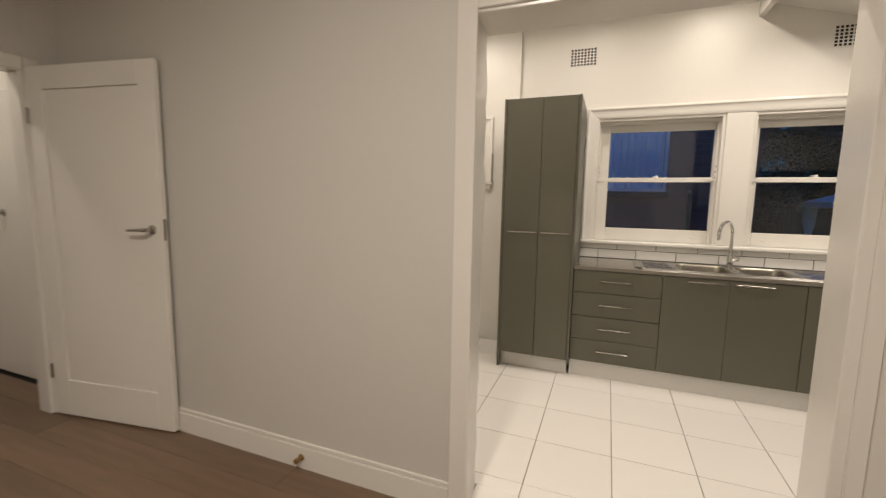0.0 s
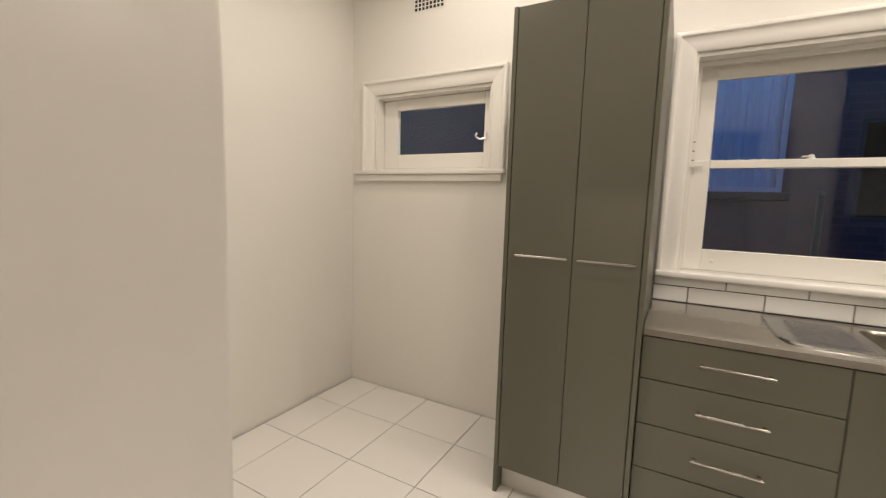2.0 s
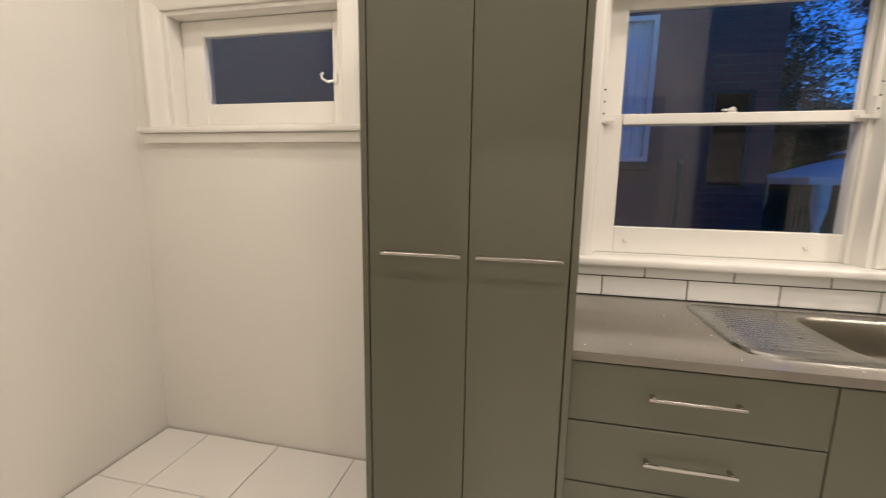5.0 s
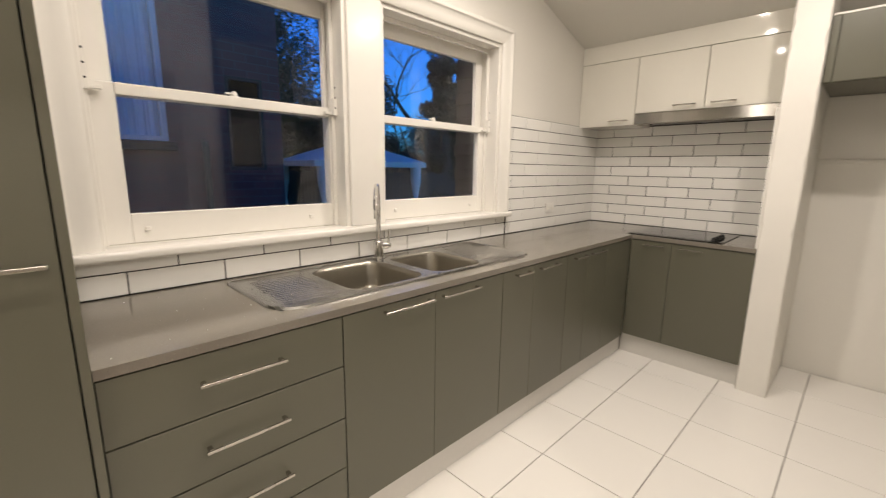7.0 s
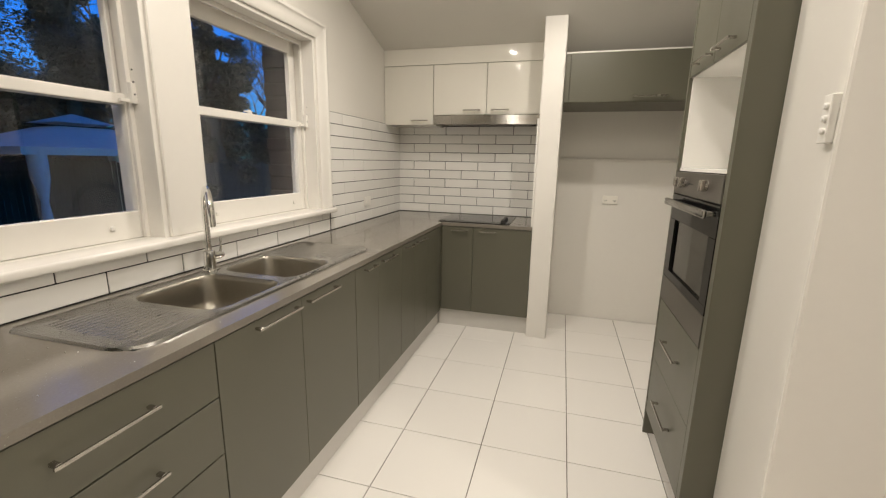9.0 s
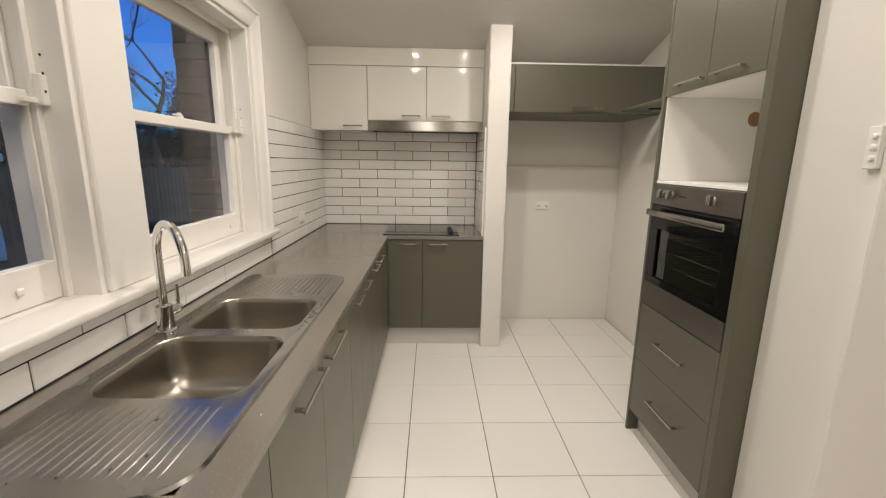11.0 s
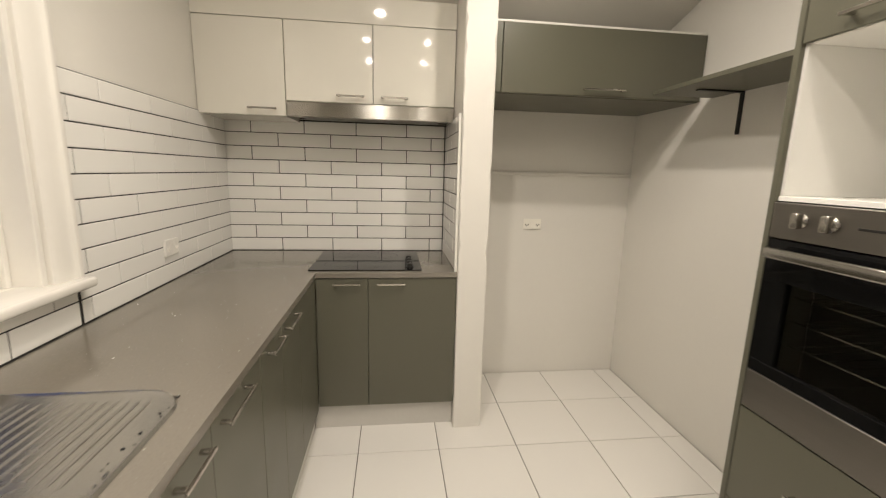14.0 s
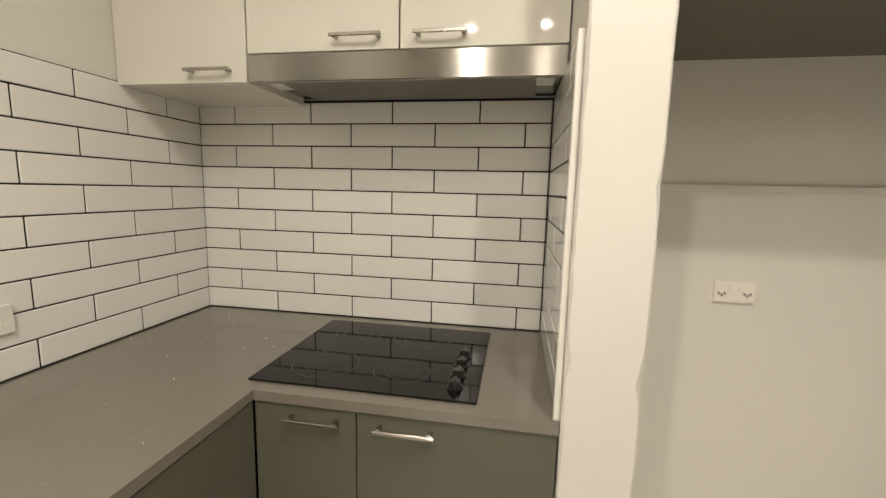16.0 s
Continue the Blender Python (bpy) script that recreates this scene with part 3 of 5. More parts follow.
for a, b, h0, h1 in ((-4.188, -3.905, -4.145, -3.920), (-3.905, -3.642, -3.882, -3.660)):
    d = part("door", box(a + 0.0015, b - 0.0015, P - DOOR, P - 0.001, 0.134, 2.196, 0.0012), M_LAMINATE, pantry)
    bar_handle(d, (h0, P - DOOR, 1.153), (h1, P - DOOR, 1.153), (0, -1, 0))

# drawer unit
drawers = thing("drawer_unit", -3.305, -0.3, 0, "dark grey laminate base unit with four drawers", "drawer unit", "base units")
part("body", boxes([(-3.618, -2.992, FRONT, -0.03, 0.136, 0.872)]), M_LAMINATE_EDGE, drawers)
for z0, z1 in ((0.696, 0.870), (0.507, 0.694), (0.318, 0.505), (0.136, 0.316)):
    d = run_door(drawers, -3.618, -2.992, z0, z1, "drawer_front")
    hz = z0 + 0.097
    bar_handle(d, (-3.420, FRONT - DOOR, hz), (-3.191, FRONT - DOOR, hz), (0, -1, 0))


def base_unit(x0, x1, splits, handles, label):
    u = thing("base_cabinet", (x0 + x1) / 2, -0.3, 0, label, "cabinet", "base units")
    rim = [(x0 + 0.001, x0 + 0.017, FRONT, -0.03, 0.136, 0.715), (x1 - 0.017, x1 - 0.001, FRONT, -0.03, 0.136, 0.715), (x0 + 0.017, x1 - 0.017, FRONT, -0.03, 0.136, 0.152),
           (x0 + 0.017, x1 - 0.017, FRONT, FRONT + 0.016, 0.60, 0.872)]
    part("body", boxes(rim), M_LAMINATE_EDGE, u)
    for (a, b), hd in zip(zip(splits, splits[1:]), handles):
        d = run_door(u, a, b, 0.136, 0.870)
        if hd:
            bar_handle(d, (hd[0], FRONT - DOOR, 0.844), (hd[1], FRONT - DOOR, 0.844), (0, -1, 0))
    return u


base_unit(-2.990, -2.131, (-2.990, -2.570, -2.131), ((-2.833, -2.597), (-2.543, -2.315)), "dark grey laminate two-door cabinet under the sink")
base_unit(-2.129, -1.526, (-2.129, -1.870, -1.526), ((-2.042, -1.911), (-1.830, -1.647)), "dark grey laminate two-door base cabinet")
base_unit(-1.524, -0.622, (-1.524, -1.278, -1.000, -0.622), ((-1.462, -1.304), (-1.250, -1.070), None), "dark grey laminate corner base cabinet with filler panel")
solid("kickboard", boxes([(-3.62, -0.585, -0.588, -0.573, 0, 0.134)], 0.001), M_KICK, "pale kickboard under the base cabinets", "kickboard", "thing")

# cooktop base cabinet, facing along the room
X = -0.60
hob_unit = thing("base_cabinet", -0.3, -0.98, 0, "dark grey laminate two-door cabinet under the cooktop", "cabinet", "base units")
part("body", boxes([(X, -0.03, -1.348, -0.645, 0.151, 0.872)]), M_LAMINATE_EDGE, hob_unit)
for a, b, h0, h1 in ((-0.885, -0.622, -0.848, -0.709), (-1.350, -0.885, -1.078, -0.933)):
    d = part("door", box(X - DOOR, X - 0.001, a + 0.0015, b - 0.0015 + (0.0035 if b > -0.7 else 0), 0.153, 0.870, 0.0012), M_LAMINATE, hob_unit)
    bar_handle(d, (X - DOOR, h0, 0.841), (X - DOOR, h1, 0.841), (-1, 0, 0))
solid("kickboard_end", boxes([(-0.575, -0.560, -1.350, -0.589, 0, 0.150)], 0.001), M_KICK, "pale kickboard under the cooktop cabinet", "kickboard", "thing")

# worktop, L-shaped, cut out for the sink
SX0, SX1, SY0, SY1 = -3.172, -1.772, -0.545, -0.075
worktop = thing("worktop", -1.9, -0.31, 0.874, "L-shaped polished grey speckled stone worktop on the base cabinets", "worktop")
wt = boxes([(-3.619, SX0 + 0.02, -0.622, -0.001, 0.874, 0.9), (SX1 - 0.02, -0.001, -0.622, -0.001, 0.874, 0.9),
            (SX0 + 0.02, SX1 - 0.02, -0.622, SY0 + 0.02, 0.874, 0.9), (SX0 + 0.02, SX1 - 0.02, SY1 - 0.02, -0.001, 0.874, 0.9)])
bmesh.ops.remove_doubles(wt, verts=wt.verts, dist=0.0002)
part("slab", wt, M_STONE, worktop)
part("return_slab", boxes([(-0.625, -0.001, -1.3505, -0.6222, 0.874, 0.9)]), M_STONE, worktop)
wet = bmesh.new()
rnd = random.Random(8)
for k in range(46):
    px, py, r = rnd.uniform(-1.75, -0.7) if k < 34 else rnd.uniform(-3.5, -3.2), rnd.uniform(-0.60, -0.08), rnd.uniform(0.0015, 0.0038)
    bmesh.ops.create_icosphere(wet, subdivisions=1, radius=1, matrix=Matrix.LocRotScale((px, py, 0.9006), None, (r, r, r * 0.45)))
tagged(part("water_drops", wet, M_GLASS, worktop, "small drops of water"), kind="stuff")
# pale specks that paint the sparkle of the lamps on the worktop
glints = bmesh.new()
for k in range(0, 100, 2):
    px, py = (rnd.uniform(-3.6, -0.65), rnd.uniform(-0.61, -0.55)) if k < 16 else (rnd.uniform(-1.74, -0.02), rnd.uniform(-0.60, -0.03)) if k < 75 else (rnd.uniform(-0.61, -0.02), rnd.uniform(-1.33, -0.03)) if k < 95 else (rnd.uniform(-3.6, -3.19), rnd.uniform(-0.60, -0.03))
    r = rnd.uniform(0.0008, 0.0021)
    bmesh.ops.create_icosphere(glints, subdivisions=1, radius=1, matrix=Matrix.LocRotScale((px, py, 0.9001), None, (r, r * rnd.uniform(0.7, 1.4), r * 0.4)))
tagged(part("quartz_chips", glints, M_GLINT, worktop, "pale specks standing in for glints on the polished stone"), kind="stuff")

# ---- sink and tap ----


def rounded(x0, x1, y0, y1, r, n=6):
    """The outline of a rounded rectangle; r: radii of the corners (x0,y0), (x1,y0), (x1,y1), (x0,y1)."""
    out = []
    for (cx, cy, a0), rr in zip(((x0, y0, 180), (x1, y0, 270), (x1, y1, 0), (x0, y1, 90)), r):
        mx, my = cx + (rr if cx == x0 else -rr), cy + (rr if cy == y0 else -rr)
        out += [(mx + rr * math.cos(radians(a0 + 90 * k / n)), my + rr * math.sin(radians(a0 + 90 * k / n))) for k in range(n + 1)]
    return out


def loops(bm, rings):
    """Skins rings of equal length."""
    made = [[bm.verts.new(p) for p in ring] for ring in rings]
    for a, b in zip(made, made[1:]):
        for k in range(len(a)):
            bm.faces.new((a[k], a[(k + 1) % len(a)], b[(k + 1) % len(b)], b[k]))
    return made


sink = thing("kitchen_sink", -2.47, -0.31, 0.9, "stainless steel double-bowl sink with two ribbed drainers, wet", "sink")
BOWLS = [(-2.865, -2.505, -0.505, -0.125), (-2.450, -2.130, -0.505, -0.125)]
top_z = 0.9045
deck = bmesh.new()
n_c = 6
outer = rounded(SX0, SX1, SY0, SY1, (0.10, 0.10, 0.03, 0.03), n_c)
inner = rounded(SX0 + 0.012, SX1 - 0.012, SY0 + 0.012, SY1 - 0.012, (0.09, 0.09, 0.022, 0.022), n_c)
rings = loops(deck, [[(x, y, 0.9005) for x, y in outer], [(x, y, top_z + 0.004) for x, y in rounded(SX0 + 0.004, SX1 - 0.004, SY0 + 0.004, SY1 - 0.004, (0.097, 0.097, 0.028, 0.028), n_c)],
                     [(x, y, top_z) for x, y in inner]])
rim_edges = [e for e in deck.edges if all(v in rings[-1] for v in e.verts)]
holes = []
for b in BOWLS:
    ring = [deck.verts.new((x, y, top_z)) for x, y in rounded(*b, (0.07,) * 4, n_c)]
    holes += [deck.edges.new((ring[k], ring[(k + 1) % len(ring)])) for k in range(len(ring))]
bmesh.ops.triangle_fill(deck, use_beauty=True, use_dissolve=False, edges=rim_edges + holes)
part("deck", deck, M_SINK, sink)
for b in BOWLS:
    x0, x1, y0, y1 = b
    bowl = bmesh.new()
    rr = loops(bowl, [[(x, y, z) for x, y in rounded(x0 + i, x1 - i, y0 + i, y1 - i, (max(r, 0.01),) * 4, n_c)] for i, z, r in
                      ((0, top_z, 0.07), (0.004, top_z - 0.004, 0.068), (0.008, top_z - 0.02, 0.066), (0.013, 0.80, 0.063), (0.020, 0.772, 0.060), (0.032, 0.754, 0.054), (0.052, 0.743, 0.045), (0.080, 0.737, 0.033), (0.108, 0.733, 0.024), (0.135, 0.730, 0.02))])
    bowl.faces.new(rr[-1])
    bowl_ob = part("bowl", bowl, M_BOWL, sink, "deep pressed steel bowl")
    cx, cy = (x0 + x1) / 2, (y0 + y1) / 2
    part("waste", lathe((cx, cy, 0.7312), (0, 0, 1), [(0, 0.042), (0.003, 0.042), (0.003, 0.030), (0.001, 0.028), (0.001, 0.006), (0.004, 0.005)], 24), M_CHROME, bowl_ob, "chrome waste fitting")
    pool = bmesh.new()
    rnd = random.Random(int(-1000 * x0))
    for k in range(60):
        a, q = rnd.uniform(0, 2 * math.pi), rnd.uniform(0.05, 0.15)
        r = rnd.uniform(0.002, 0.007)
        bmesh.ops.create_icosphere(pool, subdivisions=1, radius=1, matrix=Matrix.LocRotScale((cx + q * 0.9 * math.cos(a), cy + q * math.sin(a), 0.7345 + 0.02 * max(0, q - 0.11)), None, (r * rnd.uniform(0.8, 2.2), r, 0.0012)))
    tagged(part("water_drops", pool, M_GLASS, bowl_ob, "drops of water in the bowl"), kind="stuff")
for x0, x1 in ((-3.135, -2.890), (-2.105, -1.805)):
    ribs = bmesh.new()
    for k in range(16):
        y = -0.475 + k * 0.0225
        put_tube(ribs, [(x0 + 0.01, y, top_z - 0.0102), (x0 + 0.04, y, top_z - 0.0086), (x1 - 0.03, y, top_z - 0.0086), (x1 - 0.005, y, top_z - 0.0102)], 0.0100, 20)
    part("drainer_ribs", ribs, M_SINK, sink, "raised ribs of the drainer")
drops = bmesh.new()
rnd = random.Random(4)
for k in range(84):
    if k < 76:
        px, py = rnd.uniform(-2.50, -1.80), rnd.choice((rnd.uniform(-0.532, -0.512), rnd.uniform(-0.118, -0.095)))
    else:
        px, py = rnd.uniform(-3.13, -2.88), rnd.uniform(-0.50, -0.11)
    r = rnd.uniform(0.0018, 0.0046)
    m = Matrix.LocRotScale((px, py, top_z + 0.0005), None, (r * rnd.uniform(0.8, 1.9), r, r * 0.35))
    bmesh.ops.create_icosphere(drops, subdivisions=1, radius=1, matrix=m)
tagged(part("water_drops", drops, M_GLASS, sink, "small drops of water"), kind="stuff")

tap = thing("kitchen_tap", -2.462, -0.092, top_z, "chrome gooseneck mixer tap with a side lever", "tap")
tx, ty = -2.462, -0.092
part("body", lathe((tx, ty, top_z), (0, 0, 1), [(0, 0.030), (0.004, 0.030), (0.007, 0.025), (0.085, 0.024), (0.088, 0.022), (0.092, 0.013)], 24), M_CHROME, tap)
d = Vector((-0.128, -0.162, 0)).normalized()
reach = 0.10
neck = [(tx, ty, 0.99), (tx, ty, 1.08), (tx, ty, 1.16)]
for k in range(1, 13):
    a = math.pi * k / 12
    p = Vector((tx, ty, 1.16)) + d * reach * (1 - math.cos(a)) + Vector((0, 0, 0.105 * math.sin(a)))
    neck.append(tuple(p))
neck.append(tuple(Vector(neck[-1]) + Vector((0, 0, -0.035))))
part("spout", tube(neck, 0.0125, 16), M_CHROME, tap)
lever = lathe((tx + 0.018, ty - 0.004, 0.965), (1, -0.25, 0), [(0, 0.017), (0.030, 0.017), (0.034, 0.014), (0.045, 0.012)], 18)
put_tube(lever, [(tx + 0.050, ty - 0.012, 0.965), (tx + 0.054, ty - 0.013, 1.00), (tx + 0.058, ty - 0.012, 1.045)], [0.007, 0.006, 0.0045], 10)
part("lever", lever, M_CHROME, tap, "chrome side lever")

# ---- cooktop, hood and wall cabinets ----
hob = thing("cooktop", -0.328, -0.872, 0.9, "black glass electric cooktop with four knobs, set in the worktop", "cooktop")
part("glass", box(-0.581, -0.076, -1.167, -0.577, 0.9005, 0.906, 0.0015), M_BLACK_GLASS, hob)
for cx, cy, r in ((-0.45, -0.73, 0.09), (-0.20, -0.73, 0.075), (-0.45, -0.95, 0.075), (-0.20, -0.95, 0.09)):
    ring = bmesh.new()
    for rr in (r, r * 0.62):
        loops(ring, [[(cx + q * math.cos(a), cy + q * math.sin(a), 0.9063) for a in (2 * math.pi * k / 40 for k in range(40))] for q in (rr, rr + 0.0025)])
    part("cooking_zone", ring, M_PRINT, hob, "thin grey printed ring")
for k in range(4):
    kx = -0.515 + 0.068 * k
    knob = lathe((kx, -1.105, 0.9061), (0, 0, 1), [(0, 0.021), (0.004, 0.021), (0.006, 0.017), (0.018, 0.015), (0.020, 0.013)], 20)
    put_box(knob, kx - 0.017, kx + 0.017, -1.109, -1.101, 0.9181, 0.930, 0.002)
    part("knob", knob, M_BLACK, hob, "black plastic knob")

C = -0.327
for name_label, y0, y1, z0, h0, h1 in (("cream gloss single-door wall cabinet", -0.447, -0.001, 1.693, -0.404, -0.257), ("cream gloss wall cabinet above the range hood", -0.903, -0.448, 1.772, -0.859, -0.712),
                                       ("cream gloss wall cabinet above the range hood", -1.350, -0.904, 1.772, -1.092, -0.946)):
    u = thing("wall_cabinet", -0.16, (y0 + y1) / 2, z0, name_label, "cabinet", "wall cabinets")
    part("body", boxes([(C, -0.012, y0 + 0.001, y1 - 0.001, z0, 2.170)]), M_GLOSS, u)
    dd = part("door", box(C - DOOR, C - 0.002, y0 + 0.002, y1 - 0.002, z0 + 0.001, 2.170, 0.0015), M_GLOSS, u)
    hz = z0 + 0.034
    bar_handle(dd, (C - DOOR, h0, hz), (C - DOOR, h1, hz), (-1, 0, 0))
bulk = box(C - DOOR, -0.005, -1.3505, -0.001, 2.174, rake(-0.345) - 0.002, 0.0015)
solid("bulkhead", bulk, M_GLOSS, "cream gloss filler panel above the wall cabinets", "panel", "thing")

hood = thing("range_hood", -0.2, -0.89, 1.69, "slide-out brushed steel range hood under the wall cabinets", "range hood")
part("fascia", box(C - 0.022, C - 0.002, -1.349, -0.450, 1.693, 1.769, 0.002), M_HOOD, hood)
part("canopy", boxes([(C - 0.001, -0.02, -1.347, -0.452, 1.715, 1.770)], 0.002), M_STEEL, hood)
part("filter", boxes([(-0.30, -0.05, -1.28, -0.51, 1.706, 1.7145)], 0.002), M_OVEN_STEEL, hood, "grey mesh grease filter")
for y in (-1.30, -0.49):
    part("hood_lamp", box(-0.28, -0.20, y - 0.025, y + 0.025, 1.704, 1.7145, 0.002), M_PLASTIC, hood, "unlit lamp cover")

over = thing("wall_cabinet", -0.3, -2.07, 1.83, "dark grey laminate flap-door cabinet above the fridge recess", "cabinet", "wall cabinets")
part("body", boxes([(-0.572, -0.002, -2.635, -1.510, 1.841, 2.151)]), M_LAMINATE_EDGE, over)
part("filler", box(-0.592, -0.573, -1.545, -1.5105, 1.823, 2.151), M_LAMINATE, over)
dd = part("door", box(-0.592, -0.5735, -2.632, -1.549, 1.823, 2.152), M_LAMINATE, over)
bar_handle(dd, (-0.592, -2.197, 1.855), (-0.592, -1.971, 1.855), (-1, 0, 0))
part("packing_strip", box(-0.585, -0.56, -2.632, -1.512, 2.1535, 2.164), M_WALL, over, "pale packing strip on top")
part("underside", box(-0.5725, -0.002, -2.635, -1.511, 1.820, 1.8405), M_LAMINATE, over)
# unseen white sheet, added as a reflector for the ceiling above
part("top_panel", box(-0.5595, -0.004, -2.632, -1.512, 2.1515, 2.1532), M_NICHE, over, "unseen white panel on top, added to bounce light to the ceiling")
shelf = thing("shelf", -1.14, -2.47, 1.83, "grey laminate shelf between oven tower and overhead cabinet", "shelf")
part("board", box(-1.680, -0.675, -2.6365, -2.312, 1.828, 1.847), M_LAMINATE, shelf)
part("edge_strip", box(-1.680, -0.675, -2.3115, -2.3105, 1.8285, 1.8465, 0.0003), M_LAMINATE, shelf)
br = box(-0.884, -0.860, -2.6365, -2.630, 1.632, 1.8275, 0.002)
put_box(br, -0.884, -0.860, -2.6365, -2.402, 1.8205, 1.8275, 0.002)
tagged(solid("shelf_bracket", br, M_BLACK, "black steel angle bracket under the shelf", "bracket", "thing"))
solid("cable_batten", boxes([(-0.012, -0.0005, -2.636, -1.5085, 1.414, 1.438)], 0.004), M_WALL, "painted batten across the wall of the fridge recess", "batten", "thing")


def power_point(name, centre, normal, width, height, mat, label, slot=None):
    """A double power point: plate, two rockers, slots."""
    p = thing(name, *centre, label, "power point")
    c, n = Vector(centre), Vector(normal)
    side = Vector((0, 0, 1)).cross(n)

    def plate(u0, u1, z0, z1, d0, d1):
        a, b = c + side * u0 + n * d0, c + side * u1 + n * d1
        return box(min(a.x, b.x), max(a.x, b.x), min(a.y, b.y), max(a.y, b.y), c.z + z0, c.z + z1, 0.0015)

    part("plate", plate(-width / 2, width / 2, -height / 2, height / 2, 0.0005, 0.011), mat, p)
    for s in (-1, 1):
        part("rocker", plate(s * width * 0.12 - 0.006, s * width * 0.12 + 0.006, 0.004, 0.022, 0.0115, 0.015), mat, p)
        # slots are thin raised strips, their shade given by colour
        for k in (-1, 0, 1):
            part("slot", plate(s * width * 0.31 + k * 0.009 - 0.0022, s * width * 0.31 + k * 0.009 + 0.0022, -0.016 + abs(k) * 0.006, -0.005 + abs(k) * 0.006, 0.0112, 0.0118), slot or M_SLOT, p)
    return p


power_point("power_point", (0, -1.956, 1.087), (-1, 0, 0), 0.122, 0.070, M_OLD_PLASTIC, "cream double power point on the recess wall")
power_point("power_point", (-0.751, -0.0105, 1.057), (0, -1, 0), 0.115, 0.072, M_PLASTIC, "white double power point on the tiled splashback", M_OLD_PLASTIC)

sw = thing("light_switch", -2.632, -2.155, 1.51, "narrow white three-gang light switch on the nib wall", "light switch")
part("plate", box(-2.6485, -2.614, -2.1645, -2.145, 1.452, 1.566, 0.002), M_PLASTIC, sw)
for k in range(3):
    rk = lathe((-2.637, -2.1448, 1.480 + 0.029 * k), (0, 1, 0), [(0, 0.0085), (0.006, 0.008), (0.009, 0.005)], 12)
    part("rocker", rk, M_PLASTIC, sw)

# ---- oven tower ----
T0, T1, TF, TB = -2.358, -1.682, -2.078, -2.634
tower = thing("oven_tower", (T0 + T1) / 2, -2.35, 0, "tall dark grey laminate oven tower with an empty white microwave niche", "cupboard")
part("end_panel", box(T0, T0 + 0.018, TB, TF + DOOR + 0.002, 0, 2.44), M_LAMINATE, tower)
part("end_panel", box(T1 - 0.018, T1, TB, TF + DOOR + 0.002, 0, 2.44), M_LAMINATE, tower)
I0, I1 = T0 + 0.0425, T1 - 0.0185
part("stile", box(T0 + 0.0185, I0 - 0.0005, TB, TF + DOOR, 0.10, 2.44, 0.001), M_LAMINATE, tower)
carc = boxes([(I0, I1, TB, TB + 0.012, 0.13, 1.367), (I0, I1, TB + 0.013, TF, 0.132, 0.148), (I0, I1, TB + 0.013, TF, 0.755, 0.770), (I0, I1, TB, TF, 1.785, 2.438)])
part("body", carc, M_LAMINATE_EDGE, tower)
niche = part("niche", box(I0, I1, TB, TB + 0.012, 1.382, 1.770, 0.0008), M_NICHE, tower, "white melamine lined microwave niche")
for x0, x1, z0, z1 in ((I0, I0 + 0.010, 1.382, 1.770), (I1 - 0.010, I1, 1.382, 1.770)):
    part("lining", box(x0, x1, TB + 0.0125, TF + 0.006, z0, z1, 0.0008), M_NICHE, niche)
part("lining", box(I0, I1, TB, TF + 0.010, 1.368, 1.3815, 0.0008), M_NICHE, niche)
part("lining", box(I0, I1, TB, TF + 0.006, 1.7705, 1.7845, 0.0008), M_NICHE, niche)
part("cable_hole", lathe((I1 - 0.0101, -2.505, 1.678), (-1, 0, 0), [(0, 0.034), (0.0015, 0.033)], 24), M_RAW_BOARD, tower, "round hole showing raw board")
part("kickboard", box(I0, I1, TF - 0.055, TF - 0.040, 0, 0.128), M_KICK, tower, "pale kickboard")
mid = (I0 + I1) / 2
TY = TF + DOOR
# the fronts face the window wall, towards +y
for a, b, h0, h1 in ((I0, mid, -2.227, -2.055), (mid, I1, -1.995, -1.807)):
    dd = part("door", box(a + 0.0015, b - 0.0015, TF + 0.001, TY, 1.772, 2.436, 0.0012), M_LAMINATE, tower)
    bar_handle(dd, (h0, TY, 1.806), (h1, TY, 1.806), (0, 1, 0))
for z0, z1, hz in ((0.444, 0.752, 0.604), (0.132, 0.442, 0.295)):
    dd = part("drawer_front", box(I0 + 0.0015, I1 - 0.0015, TF + 0.001, TY, z0, z1, 0.0012), M_LAMINATE, tower)
    bar_handle(dd, (-2.128, TY, hz), (-1.896, TY, hz), (0, 1, 0))

oven = thing("oven", mid, -2.3, 0.77, "built-in electric oven, black glass door, stainless steel panel and handle", "oven")
part("cavity", boxes([(I0 + 0.02, I1 - 0.02, TB + 0.02, TB + 0.03, 0.80, 1.24), (I0 + 0.02, I0 + 0.03, TB + 0.03, TF - 0.01, 0.80, 1.24), (I1 - 0.03, I1 - 0.02, TB + 0.03, TF - 0.01, 0.80, 1.24),
                      (I0 + 0.03, I1 - 0.03, TB + 0.03, TF - 0.01, 0.80, 0.81), (I0 + 0.03, I1 - 0.03, TB + 0.03, TF - 0.01, 1.23, 1.24)]), M_CAVITY, oven)
for z in (0.96, 1.03, 1.10):
    rack = bmesh.new()
    put_tube(rack, [(I0 + 0.04, TF - 0.06, z), (I1 - 0.04, TF - 0.06, z)], 0.003, 6)
    for k in range(12):
        xx = I0 + 0.06 + k * (I1 - I0 - 0.12) / 11
        put_tube(rack, [(xx, TF - 0.06, z), (xx, TB + 0.05, z)], 0.0015, 5)
    part("rack", rack, M_STEEL, oven, "chromed wire oven rack")
